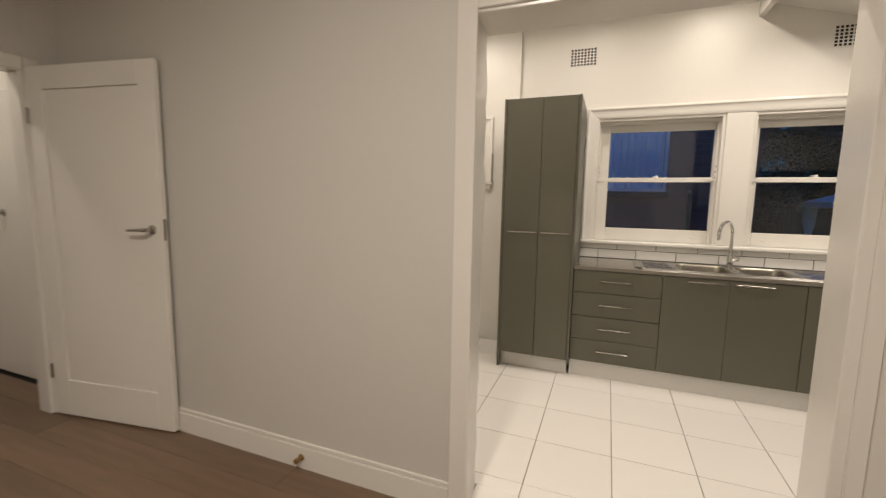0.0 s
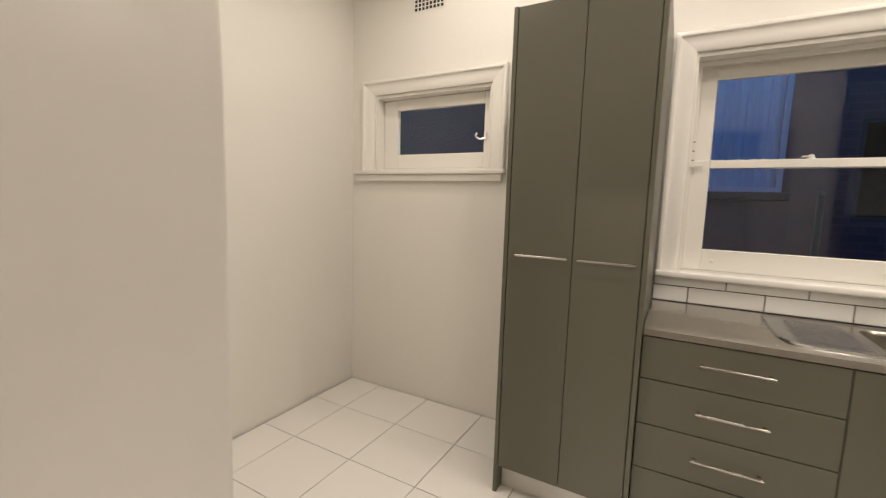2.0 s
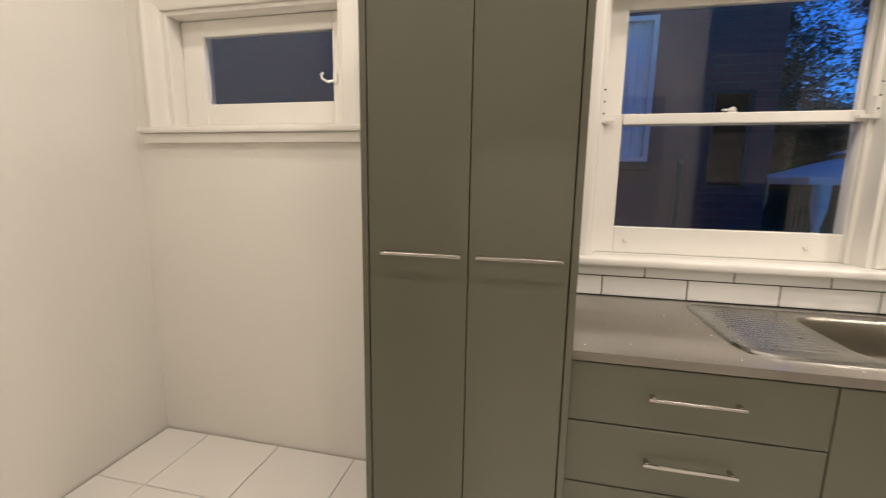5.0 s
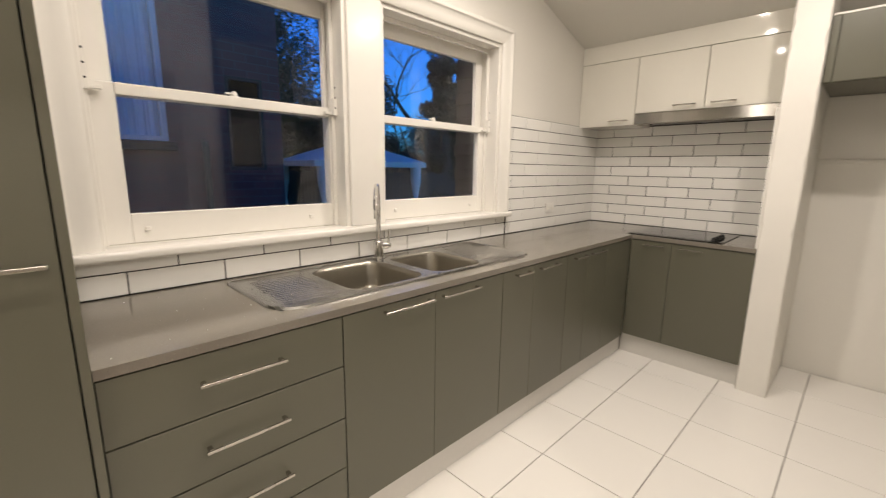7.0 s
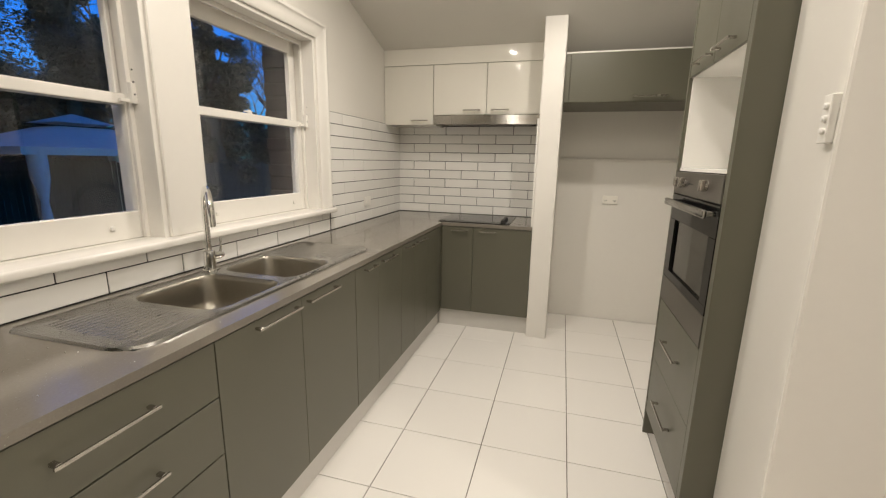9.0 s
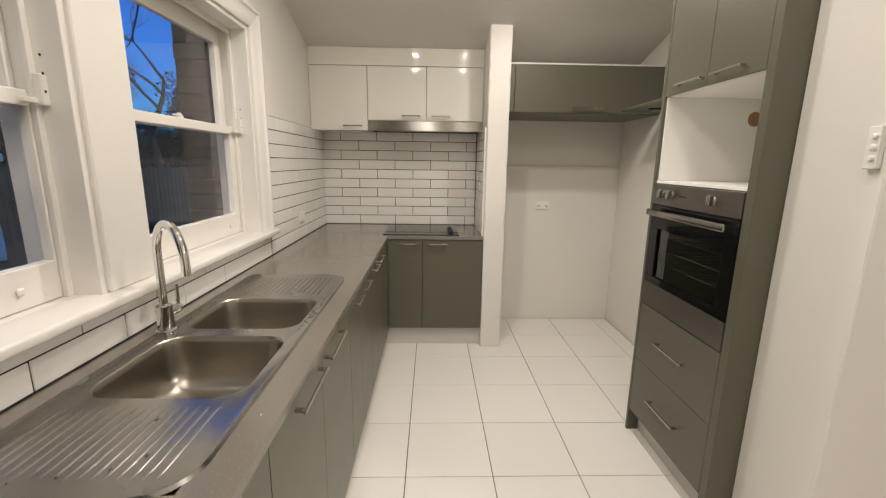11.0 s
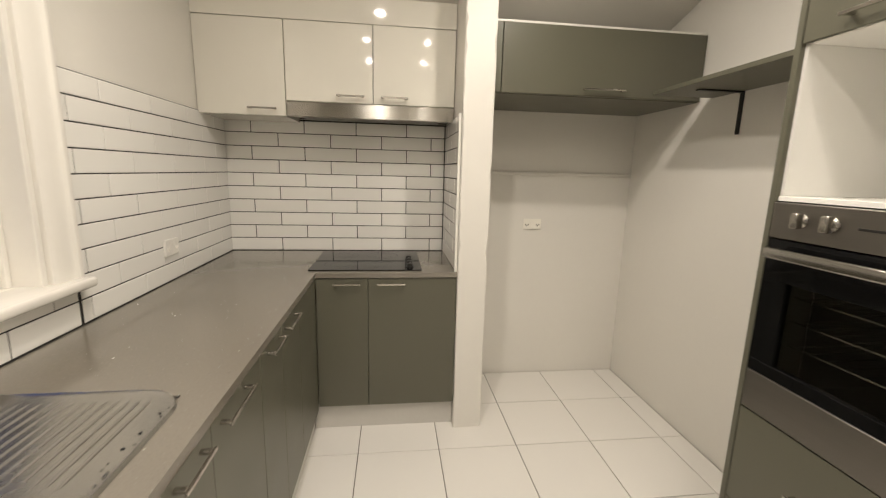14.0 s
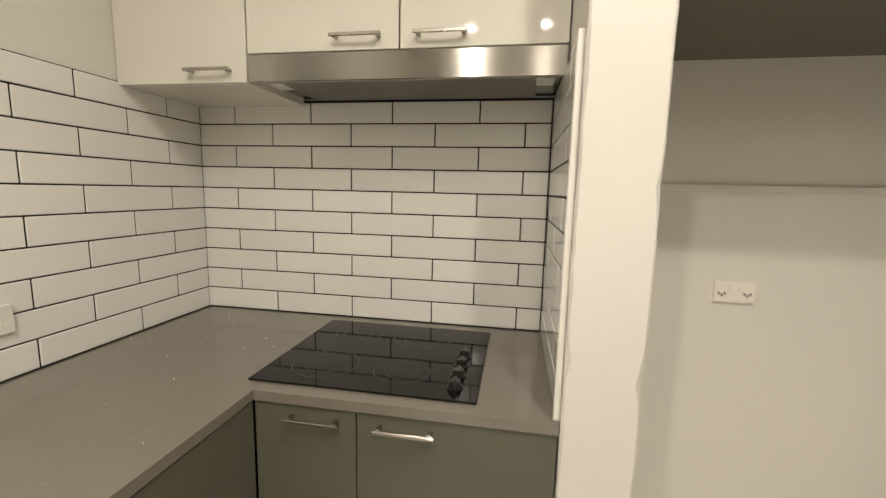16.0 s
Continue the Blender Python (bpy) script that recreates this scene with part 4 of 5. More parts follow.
part("control_panel", box(I0 + 0.002, I1 - 0.002, TF - 0.02, TY + 0.004, 1.268, 1.365, 0.002), M_OVEN_STEEL, oven)
for kx in (-1.790, -1.866, -2.156):
    knob = lathe((kx, TY + 0.0045, 1.322), (0, 1, 0), [(0, 0.019), (0.003, 0.019), (0.005, 0.016), (0.008, 0.012)], 20)
    put_box(knob, kx - 0.010, kx + 0.010, TY + 0.009, TY + 0.032, 1.301, 1.343, 0.005, 3)
    part("knob", knob, M_NICKEL, oven, "satin metal control knob")
part("badge", box(-1.985, -1.925, TY + 0.0042, TY + 0.0052, 1.316, 1.322, 0.0003), M_BLACK, oven, "small dark printed bar")
door = boxes([(I0 + 0.003, I1 - 0.003, TF - 0.004, TY + 0.002, 0.876, 0.911), (I0 + 0.003, I1 - 0.003, TF - 0.004, TY + 0.002, 1.150, 1.264), (I0 + 0.003, I0 + 0.075, TF - 0.004, TY + 0.002, 0.9115, 1.1495),
              (I1 - 0.075, I1 - 0.003, TF - 0.004, TY + 0.002, 0.9115, 1.1495)], 0.001)
door = part("door", door, M_BLACK_GLASS, oven, "black glass oven door")
part("door_window", box(I0 + 0.075, I1 - 0.075, TF + 0.004, TF + 0.010, 0.9115, 1.1495, 0), M_OVEN_GLASS, door)
part("lower_panel", box(I0 + 0.003, I1 - 0.003, TF - 0.004, TY + 0.003, 0.757, 0.874, 0.0015), M_OVEN_STEEL, oven, "brushed steel lower panel")
hb = bmesh.new()
put_box(hb, I0 + 0.03, I1 - 0.03, TY + 0.030, TY + 0.046, 1.216, 1.246, 0.006, 3)
for xx in (I0 + 0.05, I1 - 0.05):
    put_box(hb, xx - 0.010, xx + 0.010, TY + 0.002, TY + 0.031, 1.221, 1.241, 0.003)
part("handle", hb, M_STEEL, door, "wide brushed steel bar handle")

# ---- dining room things ----
leaf = thing("door_1", -6.57, -2.56, 0, "white painted single-panel timber door standing open", "door", kind="structure")
H = Vector((-6.575, -2.585, 0))
E = Vector((-5.690, -2.452, 0))
along = (E - H).normalized()
norm = Vector((along.y, -along.x, 0))
ROT = Matrix((along, -norm, Vector((0, 0, 1)))).transposed().to_4x4()
ROT.translation = H
W = (E - H).length


def leaf_part(name, bm, mat, parent, label=""):
    bm.transform(ROT)
    return part(name, bm, mat, parent, label)


stiles = boxes([(0, 0.11, 0, 0.036, 0.012, 2.12), (W - 0.11, W, 0, 0.036, 0.012, 2.12), (0.11, W - 0.11, 0, 0.036, 0.012, 0.24), (0.11, W - 0.11, 0, 0.036, 1.99, 2.12)], 0.002)
panel_leaf = leaf_part("frame", stiles, M_TRIM, leaf)
leaf_part("panel", boxes([(0.1105, W - 0.1105, 0.010, 0.026, 0.2405, 1.9895)], 0.003), M_TRIM, leaf)
lv = lathe((W - 0.065, -0.0005, 1.205), (0, -1, 0), [(0, 0.026), (0.006, 0.026), (0.009, 0.022), (0.010, 0.011), (0.045, 0.010)], 20)
put_tube(lv, [(W - 0.065, -0.046, 1.205), (W - 0.10, -0.050, 1.205), (W - 0.19, -0.046, 1.200)], [0.011, 0.009, 0.007], 10)
leaf_part("door_handle", lv, M_NICKEL, leaf, "satin nickel lever handle")
leaf_part("latch_plate", boxes([(W - 0.0005, W + 0.0015, 0.008, 0.028, 1.145, 1.265)], 0.0005), M_NICKEL, leaf)
for z in (0.25, 1.80):
    leaf_part("hinge", tube([(-0.004, -0.006, z), (-0.004, -0.006, z + 0.09)], 0.007, 10), M_NICKEL, leaf)

frame_1 = thing("door_frame", -6.62, -3.03, 0, "white painted timber door frame of the hall doorway", "trim", kind="structure")
part("jamb", boxes([(-6.741, -6.62, -2.598, -2.5705, 0, 2.10)], 0.002), M_TRIM, frame_1)
part("jamb", boxes([(-6.741, -6.62, -3.419, -3.390, 0, 2.10)], 0.002), M_TRIM, frame_1)
part("head", boxes([(-6.741, -6.62, -3.419, -2.5705, 2.10, 2.119)], 0.002), M_TRIM, frame_1)
part("architrave", boxes([(-6.62, -6.602, -2.580, -2.505, 0, 2.18)], 0.004), M_TRIM, frame_1)
part("architrave", boxes([(-6.62, -6.602, -3.485, -3.408, 0, 2.18)], 0.004), M_TRIM, frame_1)
part("architrave", boxes([(-6.62, -6.602, -3.407, -2.581, 2.105, 2.18)], 0.004), M_TRIM, frame_1)

hall_door = thing("door_2", -7.55, -2.35, 0, "white painted flush door with a small knob across the hall", "door", kind="structure")
part("leaf", box(-7.87, -7.22, -2.366, -2.332, 0.01, 2.10, 0.003), M_TRIM, hall_door)
part("knob", lathe((-7.50, -2.3665, 1.25), (0, -1, 0), [(0, 0.028), (0.006, 0.026), (0.010, 0.012), (0.030, 0.012), (0.036, 0.024), (0.055, 0.022), (0.060, 0.012)], 18), M_NICKEL, hall_door)
# unseen fitting, added for the fill lamp in the hall
hall_fill = thing("added_ceiling_light", -7.3, -3.2, FLAT_CEILING, "round opal ceiling light out of view, added for the hall's fill lamp", "ceiling light")
part("shade", lathe((-7.3, -3.2, FLAT_CEILING), (0, 0, -1), [(0.0005, 0.13), (0.03, 0.13), (0.05, 0.10), (0.058, 0.04)], 24), M_PLASTIC, hall_fill)

stop = lathe((-4.80, -2.4125, 0.062), (0, -1, 0), [(0, 0.017), (0.003, 0.017), (0.006, 0.010), (0.030, 0.008), (0.032, 0.014), (0.044, 0.014), (0.047, 0.010)], 16)
solid("door_stop", stop, M_BRASS, "small aged brass door stop on the skirting board", "door stop", "thing")

# ---- outside ----
GROUND = -0.55
g = bmesh.new()
bmesh.ops.create_grid(g, x_segments=40, y_segments=40, size=300, matrix=Matrix.Translation((0, 0, GROUND)))
solid("ground", g, M_GRASS, "dark lawn at dusk", "ground")

# brick reveal outside the right-hand window
reveal = thing("brick_pier", -1.30, 0.33, WZ0, "dark red brick reveal outside the window", "brick pier", kind="structure")
# the second, thin box is a dark strip that paints shade over the pale reveal
part("mortar", boxes([(-1.398, -1.19, 0.262, 0.385, GROUND, 2.35), (-1.4175, -1.399, 0.2005, 0.385, WZ0 - 0.02, 2.30)]), M_MORTAR, reveal)
long_me = mesh_of("brick", box(-0.115, 0.115, -0.090, 0.090, -0.038, 0.038, 0.003), M_BRICK)
for k in range(14):
    z = 1.05 + 0.086 * k
    b = new("brick", long_me)
    b.parent = reveal
    b.location = Vector((-1.308 - (0.012 if k % 2 else -0.004) + 0.004 * math.sin(k * 2.3), 0.292, z)) - ORIGIN[reveal.name]

# neighbour's house
house = thing("neighbour_house", -5.5, 5, GROUND, "dark brick neighbouring house with a curtained window", "house")
HY = 3.25
NX0, NX1, NZ0, NZ1 = -4.30, -2.59, 1.575, 3.06
D0, D1, DZ0, DZ1 = -2.02, -1.62, 1.30, 2.30
part("wall", boxes([(-12, NX0, HY, 9, GROUND, 5.4), (NX1, D0, HY, 9, GROUND, 5.4), (NX0, NX1, HY, 9, GROUND, NZ0), (NX0, NX1, HY, 9, NZ1, 5.4), (NX0, NX1, HY + 0.3, 9, NZ0, NZ1),
                    (D1, -1.42, HY, 9, GROUND, 5.4), (D0, D1, HY, 9, GROUND, DZ0), (D0, D1, HY, 9, DZ1, 5.4), (D0, D1, HY + 0.2, 9, DZ0, DZ1)]), M_FAR_BRICK, house)
w = part("window", boxes([(NX0, NX0 + 0.05, HY - 0.01, HY + 0.08, NZ0, NZ1), (NX1 - 0.05, NX1, HY - 0.01, HY + 0.08, NZ0, NZ1), (NX0 + 0.05, NX1 - 0.05, HY - 0.01, HY + 0.08, NZ1 - 0.05, NZ1),
                          (NX0 + 0.05, NX1 - 0.05, HY - 0.01, HY + 0.08, NZ0, NZ0 + 0.05)], 0.004), M_TRIM, house)
cur = bmesh.new()
cols = 120
tops, lows = [], []
for k in range(cols + 1):
    x = NX0 + 0.05 + (NX1 - NX0 - 0.1) * k / cols
    yy = HY + 0.055 + 0.022 * math.sin(k * 0.85) + 0.008 * math.sin(k * 2.1)
    tops.append(cur.verts.new((x, yy, NZ1 - 0.05)))
    lows.append(cur.verts.new((x, yy + 0.004 * math.sin(k), NZ0 + 0.05)))
for k in range(cols):
    cur.faces.new((tops[k], tops[k + 1], lows[k + 1], lows[k]))
part("curtain", cur, M_CURTAIN, w, "pale pleated curtain catching the dusk light")
part("sill", boxes([(NX0 - 0.06, NX1 + 0.06, HY - 0.08, HY - 0.002, NZ0 - 0.09, NZ0)], 0.006), M_BRICK, house)
w2 = part("window", boxes([(D0, D0 + 0.04, HY, HY + 0.07, DZ0, DZ1), (D1 - 0.04, D1, HY, HY + 0.07, DZ0, DZ1), (D0 + 0.04, D1 - 0.04, HY, HY + 0.07, DZ1 - 0.04, DZ1), (D0 + 0.04, D1 - 0.04, HY, HY + 0.07, DZ0, DZ0 + 0.04)], 0.004), M_FENCE, house)
part("pane", box(D0 + 0.04, D1 - 0.04, HY + 0.04, HY + 0.045, DZ0 + 0.04, DZ1 - 0.04, 0), M_BLACK_GLASS, w2)
part("downpipe", tube([(-2.27, HY - 0.05, GROUND), (-2.27, HY - 0.05, 1.55), (-2.27, HY - 0.01, 1.58)], 0.035, 10), M_FENCE, house)
rf = bmesh.new()
ring = [(-12.4, HY - 0.45, 5.3), (-1.0, HY - 0.45, 5.3), (-1.0, 9.4, 5.3), (-12.4, 9.4, 5.3)]
ridge = [(-9.5, 6.2, 7.2), (-3.9, 6.2, 7.2)]
vs = [rf.verts.new(p) for p in ring + ridge]
for f in ((0, 1, 5, 4), (1, 2, 5), (2, 3, 4, 5), (3, 0, 4), (0, 1, 2, 3)):
    rf.faces.new([vs[i] for i in f])
part("roof", rf, M_ROOF, house)

# gazebo on the lawn
GL, GR = Vector((1.38, 7.62, 0)), Vector((4.32, 7.21, 0))
ga = (GR - GL).normalized()
gb = Vector((-ga.y, ga.x, 0))
gs = (GR - GL).length
GM = Matrix((ga, gb, Vector((0, 0, 1)))).transposed().to_4x4()
GM.translation = GL + Vector((0, 0, GROUND))
gz = thing("gazebo", *(GL + (ga + gb) * gs / 2 + Vector((0, 0, GROUND))), "pale canvas garden gazebo with a vented roof and tied curtains", "gazebo")


def gz_part(name, bm, mat, parent, label=""):
    bm.transform(GM)
    return part(name, bm, mat, parent, label)


EAVE, PEAK = 2.05, 2.74
for px, py in ((0.06, 0.06), (gs - 0.06, 0.06), (gs - 0.06, gs - 0.06), (0.06, gs - 0.06)):
    gz_part("post", boxes([(px - 0.04, px + 0.04, py - 0.04, py + 0.04, 0, EAVE)], 0.004), M_FENCE, gz)
canopy = bmesh.new()
lo = [canopy.verts.new(p) for p in ((-0.12, -0.12, EAVE), (gs + 0.12, -0.12, EAVE), (gs + 0.12, gs + 0.12, EAVE), (-0.12, gs + 0.12, EAVE))]
lip = [canopy.verts.new((v.co.x, v.co.y, EAVE - 0.14)) for v in lo]
q = gs * 0.34
hi = [canopy.verts.new(p) for p in ((q, q, PEAK - 0.25), (gs - q, q, PEAK - 0.25), (gs - q, gs - q, PEAK - 0.25), (q, gs - q, PEAK - 0.25))]
for k in range(4):
    j = (k + 1) % 4
    canopy.faces.new((lo[k], lo[j], hi[j], hi[k]))
    canopy.faces.new((lip[k], lip[j], lo[j], lo[k]))
gz_part("canopy", canopy, M_CANVAS, gz)
cap = bmesh.new()
q2 = q - 0.10
lo = [cap.verts.new(p) for p in ((q2, q2, PEAK - 0.17), (gs - q2, q2, PEAK - 0.17), (gs - q2, gs - q2, PEAK - 0.17), (q2, gs - q2, PEAK - 0.17))]
tip = cap.verts.new((gs / 2, gs / 2, PEAK + 0.05))
for k in range(4):
    cap.faces.new((lo[k], lo[(k + 1) % 4], tip))
gz_part("vent_cap", cap, M_CANVAS, gz)
for px, py in ((0.14, 0.02), (gs - 0.14, 0.02), (gs - 0.02, gs - 0.14), (0.02, gs - 0.14)):
    drape = bmesh.new()
    put_tube(drape, [(px, py, EAVE - 0.05), (px, py, 1.5), (px, py, 1.05), (px, py, 0.6), (px, py, 0.06)], [0.15, 0.14, 0.06, 0.10, 0.09], 14)
    gz_part("drape", drape, M_CANVAS, gz, "tied pale canvas drape")

# fence along the back of the garden
fence = thing("paling_fence", 4, 13, GROUND, "weathered timber paling fence", "fence")
pal = mesh_of("paling", box(-0.05, 0.05, -0.008, 0.008, 0, 1.75, 0.003), M_FENCE)
A, B = Vector((-1.2, 14.0, 0)), Vector((14.0, 3.0, 0))
fd = (B - A).normalized()
count = 170
for k in range(count):
    p = A + (B - A) * k / count
    o = new("paling", pal)
    o.parent = fence
    o.matrix_basis = pose(p.x - 4, p.y - 13, 0.03 * math.sin(k * 1.7), 0, 0, math.degrees(math.atan2(fd.y, fd.x)))
rail = bmesh.new()
for z in (0.4, 1.4):
    nrm = Vector((-fd.y, fd.x, 0)) * 0.03
    put_tube(rail, [A + nrm + Vector((0, 0, GROUND + z)), B + nrm + Vector((0, 0, GROUND + z))], 0.03, 6)
part("rail", rail, M_FENCE, fence)


def leafy(name, x, y, height, spread, seed, base, label, leaves=60000, leaf=0.075):
    """A tree: tapered trunk, limbs, and a crown of many small leaf cards gathered in uneven clumps."""
    r = random.Random(seed)
    t = thing(name, x, y, GROUND, label, "tree", "garden trees")
    wood = bmesh.new()
    top = Vector((x + r.uniform(-0.4, 0.4), y, GROUND + height * 0.8))
    root = Vector((x, y, GROUND))
    trunk = [root.lerp(top, k / 6) + Vector((r.uniform(-0.12, 0.12), r.uniform(-0.12, 0.12), 0)) * (k > 0) for k in range(7)]
    put_tube(wood, trunk, [0.24 * (1 - 0.8 * k / 6) + 0.03 for k in range(7)], 9)
    clumps = []
    for k in range(40):
        h = r.uniform(base, 0.95)
        a = r.uniform(0, 2 * math.pi)
        reach = spread * (0.35 + 0.65 * math.sin(math.pi * min(1, (h - base) / (1 - base) * 0.85 + 0.15))) * r.uniform(0.4, 1.0)
        start = root.lerp(top, min(0.95, h * 0.85))
        end = Vector((x + reach * math.cos(a), y + reach * math.sin(a), GROUND + height * h))
        put_tube(wood, [start, start.lerp(end, 0.5) + Vector((0, 0, 0.15)), end], [0.07, 0.04, 0.015], 6)
        clumps.append((end, r.uniform(0.5, 1.0) * spread * 0.42))
        clumps.append((start.lerp(end, 0.6), r.uniform(0.4, 0.8) * spread * 0.36))
    part("trunk", wood, M_BARK, t)
    verts, faces = [], []
    for k in range(leaves):
        c, rad = clumps[k % len(clumps)]
        d = Vector((r.gauss(0, 1), r.gauss(0, 1), r.gauss(0, 0.8)))
        p = c + d.normalized() * rad * r.random() ** 0.45
        u = Vector((r.gauss(0, 1), r.gauss(0, 1), r.gauss(0, 1))).normalized()
        w = u.orthogonal().normalized()
        s = leaf * r.uniform(0.6, 1.3)
        i = len(verts)
        verts += [p - u * s, p + w * s * 0.45, p + u * s, p - w * s * 0.45]
        faces.append((i, i + 1, i + 2, i + 3))
    me = bpy.data.meshes.new("crown")
    me.from_pydata([tuple(v - Vector((x, y, GROUND))) for v in verts], [], faces)
    me.materials.append(M_LEAF)
    o = new("crown", me)
    o.parent = t
    return t


leafy("tree", 2.2, 13.0, 7.8, 2.8, 11, 0.15, "large dark leafy tree behind the gazebo")
leafy("tree", 5.0, 11.7, 8.2, 1.6, 12, 0.12, "large dark leafy tree behind the gazebo")
leafy("tree", 7.04, 8.75, 6.4, 1.0, 13, 0.12, "dark ivy-clad garden tree")
leafy("tree", 13.5, 8.0, 4.6, 2.2, 14, 0.12, "dark bushy garden tree")
leafy("shrub", 10.4, 9.4, 3.1, 1.7, 21, 0.05, "dark low garden shrub beside the fence", 24000)
leafy("shrub", 8.2, 10.6, 3.2, 1.7, 22, 0.05, "dark low garden shrub beside the fence", 24000)
leafy("shrub", 6.4, 13.4, 4.6, 2.3, 23, 0.05, "dark overgrown hedge at the back of the garden", 24000)
leafy("shrub", 10.2, 12.6, 4.2, 2.3, 24, 0.05, "dark overgrown hedge at the back of the garden", 24000)
leafy("tree", -0.2, 12.2, 7.6, 2.3, 15, 0.15, "dark leafy tree beside the neighbouring house")


def bare_tree(x, y, height, seed, label):
    """A leafless tree: forks that split again into twigs."""
    r = random.Random(seed)
    t = thing("bare_tree", x, y, GROUND, label, "tree", "garden trees")
    wood = bmesh.new()

    def grow(p, d, length, rad, depth):
        pts, radii = [p], [rad]
        for k in range(4):
            d = (d + Vector((r.gauss(0, 0.13), r.gauss(0, 0.13), r.gauss(0.03, 0.10)))).normalized()
            p = p + d * length / 4
            pts.append(p)
            radii.append(rad * (1 - 0.14 * (k + 1)))
        put_tube(wood, pts, radii, 7 if depth < 2 else 4, caps=False)
        if depth >= 6:
            return
        for k in range(2 if depth < 1 else 3):
            side = Vector((r.gauss(0, 1), r.gauss(0, 1), r.gauss(0.25, 0.6))).normalized()
            grow(pts[r.choice((2, 3, 4)) if k else 4], (d * 0.75 + side * 0.75).normalized(), length * r.uniform(0.58, 0.82), rad * 0.48, depth + 1)

    grow(Vector((x, y, GROUND)), Vector((0.05, -0.05, 1)).normalized(), height * 0.34, 0.19, 0)
    part("trunk", wood, M_BARK, t)


bare_tree(7.3, 9.9, 10.0, 5, "bare leafless tree against the dusk sky")
bare_tree(9.2, 7.2, 8.0, 9, "bare leafless tree against the dusk sky")
bare_tree(10.2, 8.9, 9.0, 4, "bare leafless tree against the dusk sky")
pole = thing("power_pole", 12.18, 10.0, GROUND, "dark timber power pole with a short crossarm and overhead wires", "pole")
part("shaft", tube([(12.12, 10.0, GROUND), (12.20, 10.0, 4.35)], [0.15, 0.105], 12), M_BARK, pole)
part("extension", tube([(12.20, 10.0, 4.20), (12.17, 10.0, 5.85)], [0.055, 0.05], 10), M_BARK, pole)
part("crossarm", boxes([(11.95, 12.75, 9.93, 10.0, 4.40, 4.49)], 0.005), M_BARK, pole)


def cable(a, b, sag, label):
    a, b = Vector(a), Vector(b)
    pts = [a.lerp(b, k / 16) - Vector((0, 0, sag * 4 * (k / 16) * (1 - k / 16))) for k in range(17)]
    solid("cable", tube(pts, 0.011, 6), M_CABLE, label, "cable", "thing", "overhead wires")


cable((-1.0, 0.6, 3.1), (12.2, 10.0, 5.7), 0.7, "overhead wire running from the house to the pole")
cable((-5.0, 2.9, 3.9), (1.2, 6.5, 2.6), 0.15, "thin dark wire across the garden")

# ---- tiles and boards ----


def tile_run(parent, corner, along, normal, length, z0, z1, tl=0.3135, th=0.0808, start=0.0, thick=0.008, first_row=0):
    """Running-bond wall tiles from a corner outward; each tile a piece of its own, full tiles share one mesh."""
    along, normal, corner = Vector(along), Vector(normal), Vector(corner)
    gap = 0.0044
    shared = {}
    row = first_row
    z = z0
    while z < z1 - 0.004:
        h = min(th, z1 - z)
        edge = (tl / 2 if row % 2 else tl)
        cuts = [start]
        k = edge
        while k < start:
            k += tl
        while k < start + length - 0.004:
            if k > start + 0.004:
                cuts.append(k)
            k += tl
        cuts.append(start + length)
        for a, b in zip(cuts, cuts[1:]):
            key = (round(b - a, 3), round(h, 3))
            if key not in shared:
                w, hh = b - a - gap, h - gap
                lo, hi = along * (-w / 2) , along * (w / 2) + normal * thick
                bm = box(min(lo.x, hi.x), max(lo.x, hi.x), min(lo.y, hi.y), max(lo.y, hi.y), -hh / 2, hh / 2, 0.0018)
                shared[key] = mesh_of("tile", bm, M_TILE)
            o = new("tile", shared[key])
            o.parent = parent
            c = corner + along * (a + b) / 2
            o.matrix_basis = Matrix.Translation(Vector((c.x, c.y, z + h / 2)) - ORIGIN[parent.name]) @ Matrix.Rotation(random.gauss(0, 0.0022), 4, along) @ Matrix.Rotation(random.gauss(0, 0.0022), 4, "Z")
        z += th
        row += 1


splash_w = thing("splashback", -0.65, -0.003, 0.9, "white gloss subway tile splashback with charcoal grout", "splashback", kind="structure")
part("grout", boxes([(-1.32, -0.0045, -0.0065, -0.0005, 0.9005, 1.706)]), M_GROUT, splash_w)
tile_run(splash_w, (-0.012, -0.002, 0), (-1, 0, 0), (0, -1, 0), 1.300, 0.9015, 1.7055)
splash_s = thing("splashback", -2.4, -0.003, 0.9, "narrow strip of white subway tiles under the window sill", "splashback", kind="structure")
part("grout", boxes([(-3.62, -1.3205, -0.0065, -0.0005, 0.9005, 1.029)]), M_GROUT, splash_s)
tile_run(splash_s, (-0.012, -0.002, 0), (-1, 0, 0), (0, -1, 0), 2.295, 0.9015, 1.0285, start=1.312)
splash_e = thing("splashback", -0.003, -0.67, 0.9, "white gloss subway tile splashback with charcoal grout behind the cooktop", "splashback", kind="structure")
part("grout", boxes([(-0.0065, -0.0005, -1.351, -0.0005, 0.9005, 1.712)]), M_GROUT, splash_e)
tile_run(splash_e, (-0.002, 0.0, 0), (0, -1, 0), (-1, 0, 0), 1.341, 0.9015, 1.7055)
splash_c = thing("splashback", -0.3, -1.349, 0.9, "white subway tiles on the stub wall beside the cooktop", "splashback", kind="structure")
part("grout", boxes([(-0.60, -0.011, -1.3515, -1.3455, 0.9005, 1.706)]), M_GROUT, splash_c)
tile_run(splash_c, (-0.012, -1.350, 0), (-1, 0, 0), (0, 1, 0), 0.588, 0.9015, 1.7055)
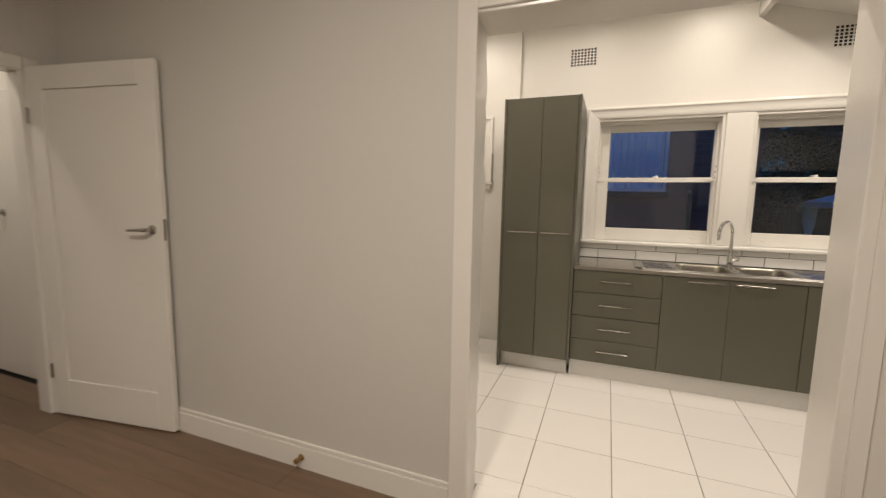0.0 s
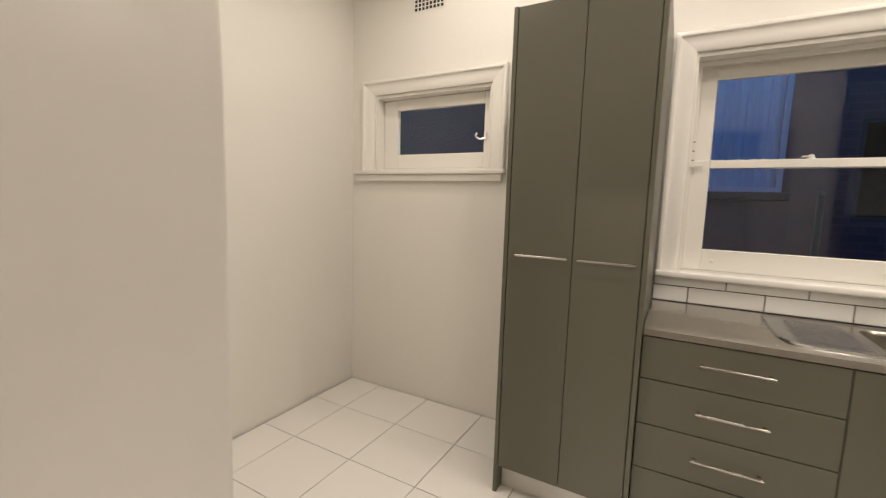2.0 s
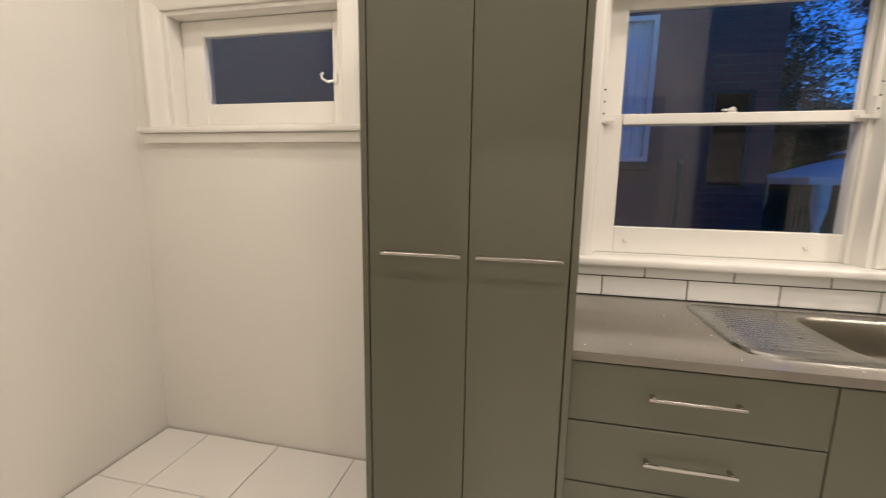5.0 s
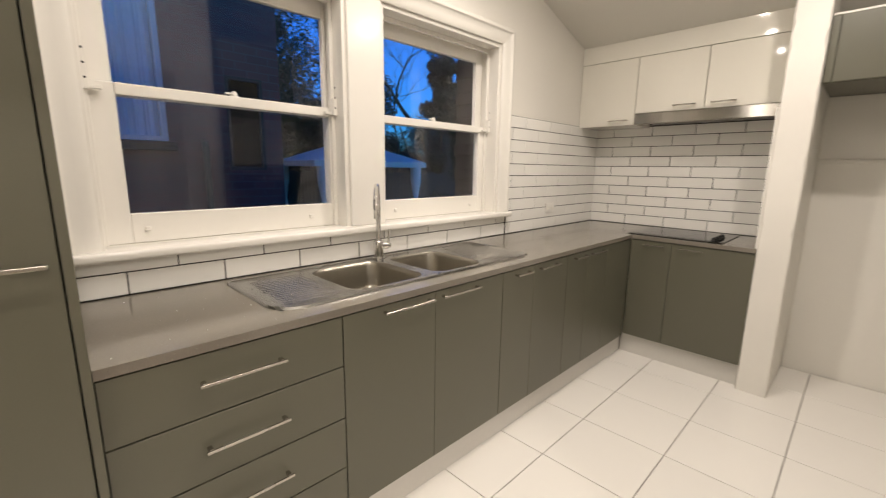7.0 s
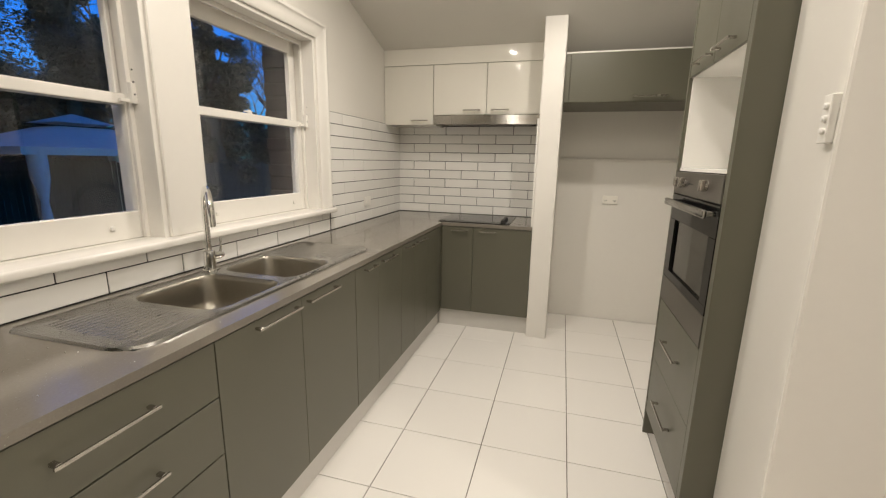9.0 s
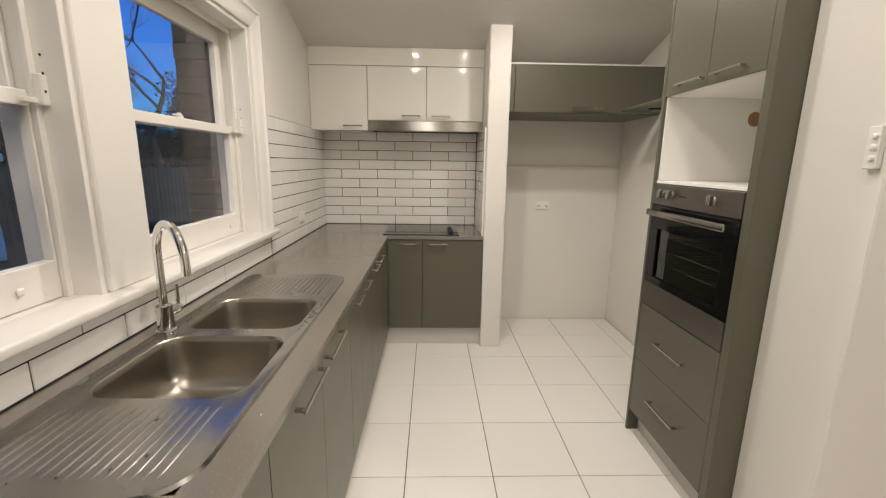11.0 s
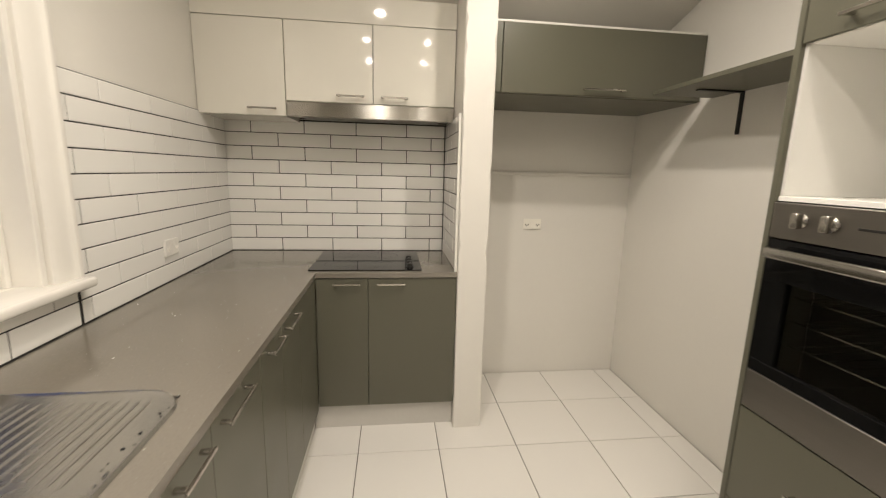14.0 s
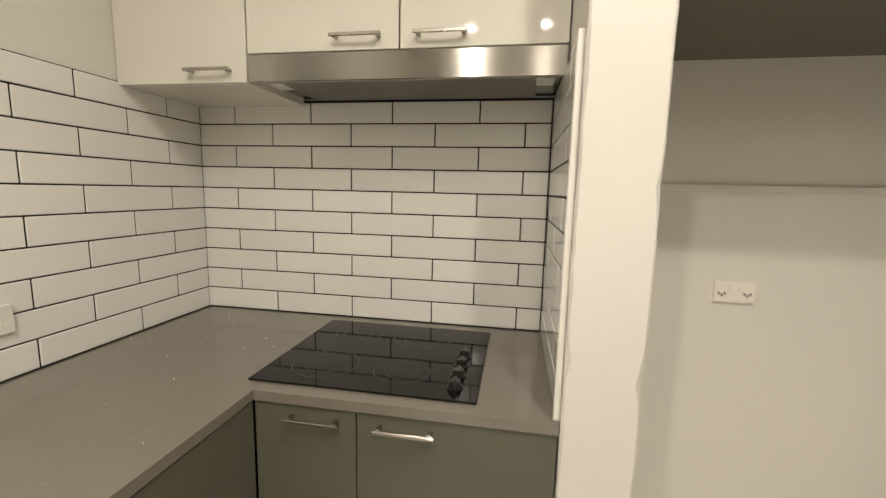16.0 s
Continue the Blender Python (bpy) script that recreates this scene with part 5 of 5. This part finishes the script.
part("edge_trim", box(-0.612, -0.6005, -1.3515, -1.337, 0.9005, 1.712, 0.002), M_PLASTIC, splash_c, "white tile edge trim")

solid("bench_sealant", boxes([(-3.618, -0.0115, -0.0135, -0.0105, 0.9004, 0.9042), (-0.0135, -0.0105, -1.336, -0.0136, 0.9004, 0.9042)]), M_GROUT, "dark sealant line between worktop and tiles", "sealant")

PX, PY, PITCH = -0.812, -0.840, 0.4143
xs = [-0.006] + [PX - PITCH * k for k in range(-1, 12)] + [-5.634]
ys = [-0.043] + [PY - PITCH * k for k in range(-1, 5)] + [-2.631]
xs = sorted(x for x in xs if -5.641 <= x <= 0)
ys = sorted(y for y in ys if -2.637 <= y <= 0)
shared = {}
for a, b in zip(xs, xs[1:]):
    for c, d in zip(ys, ys[1:]):
        if (a + b) / 2 < -2.37:
            c = max(c, -2.169)
        if (a + b) / 2 < -2.37 and d <= c:
            continue
        w, h = round(b - a - 0.004, 4), round(d - c - 0.004, 4)
        if w < 0.01 or h < 0.01:
            continue
        if (w, h) not in shared:
            shared[(w, h)] = mesh_of("tile", box(-w / 2, w / 2, -h / 2, h / 2, -0.008, 0, 0.0012), M_FLOOR_TILE)
        o = new("tile", shared[(w, h)])
        o.parent = floor
        o.location = ((a + b) / 2, (c + d) / 2, 0)
# threshold tiles under the opening
for a, b in zip([-3.926] + [x for x in xs if -3.90 < x < -2.67], [x for x in xs if -3.90 < x < -2.67] + [-2.666]):
    o = new("tile", mesh_of("tile", box(a + 0.002, b - 0.002, -2.393, -2.168, -0.0075, 0.0003, 0.0012), M_FLOOR_TILE))
    o.parent = floor

rnd = random.Random(2)
y = -2.397
while y > -6.1:
    x = -7.87 - rnd.uniform(0, 0.9)
    while x < -2.5:
        ln = rnd.uniform(1.5, 2.4)
        a, b = max(x, -7.87), min(x + ln, -2.495)
        if b - a > 0.05:
            o = new("board", mesh_of("board", box(a + 0.0006, b - 0.0006, y - 0.187, y, -0.016, -0.001, 0.0012), M_WOOD))
            o.parent = floor_dining
        x += ln
    y -= 0.188
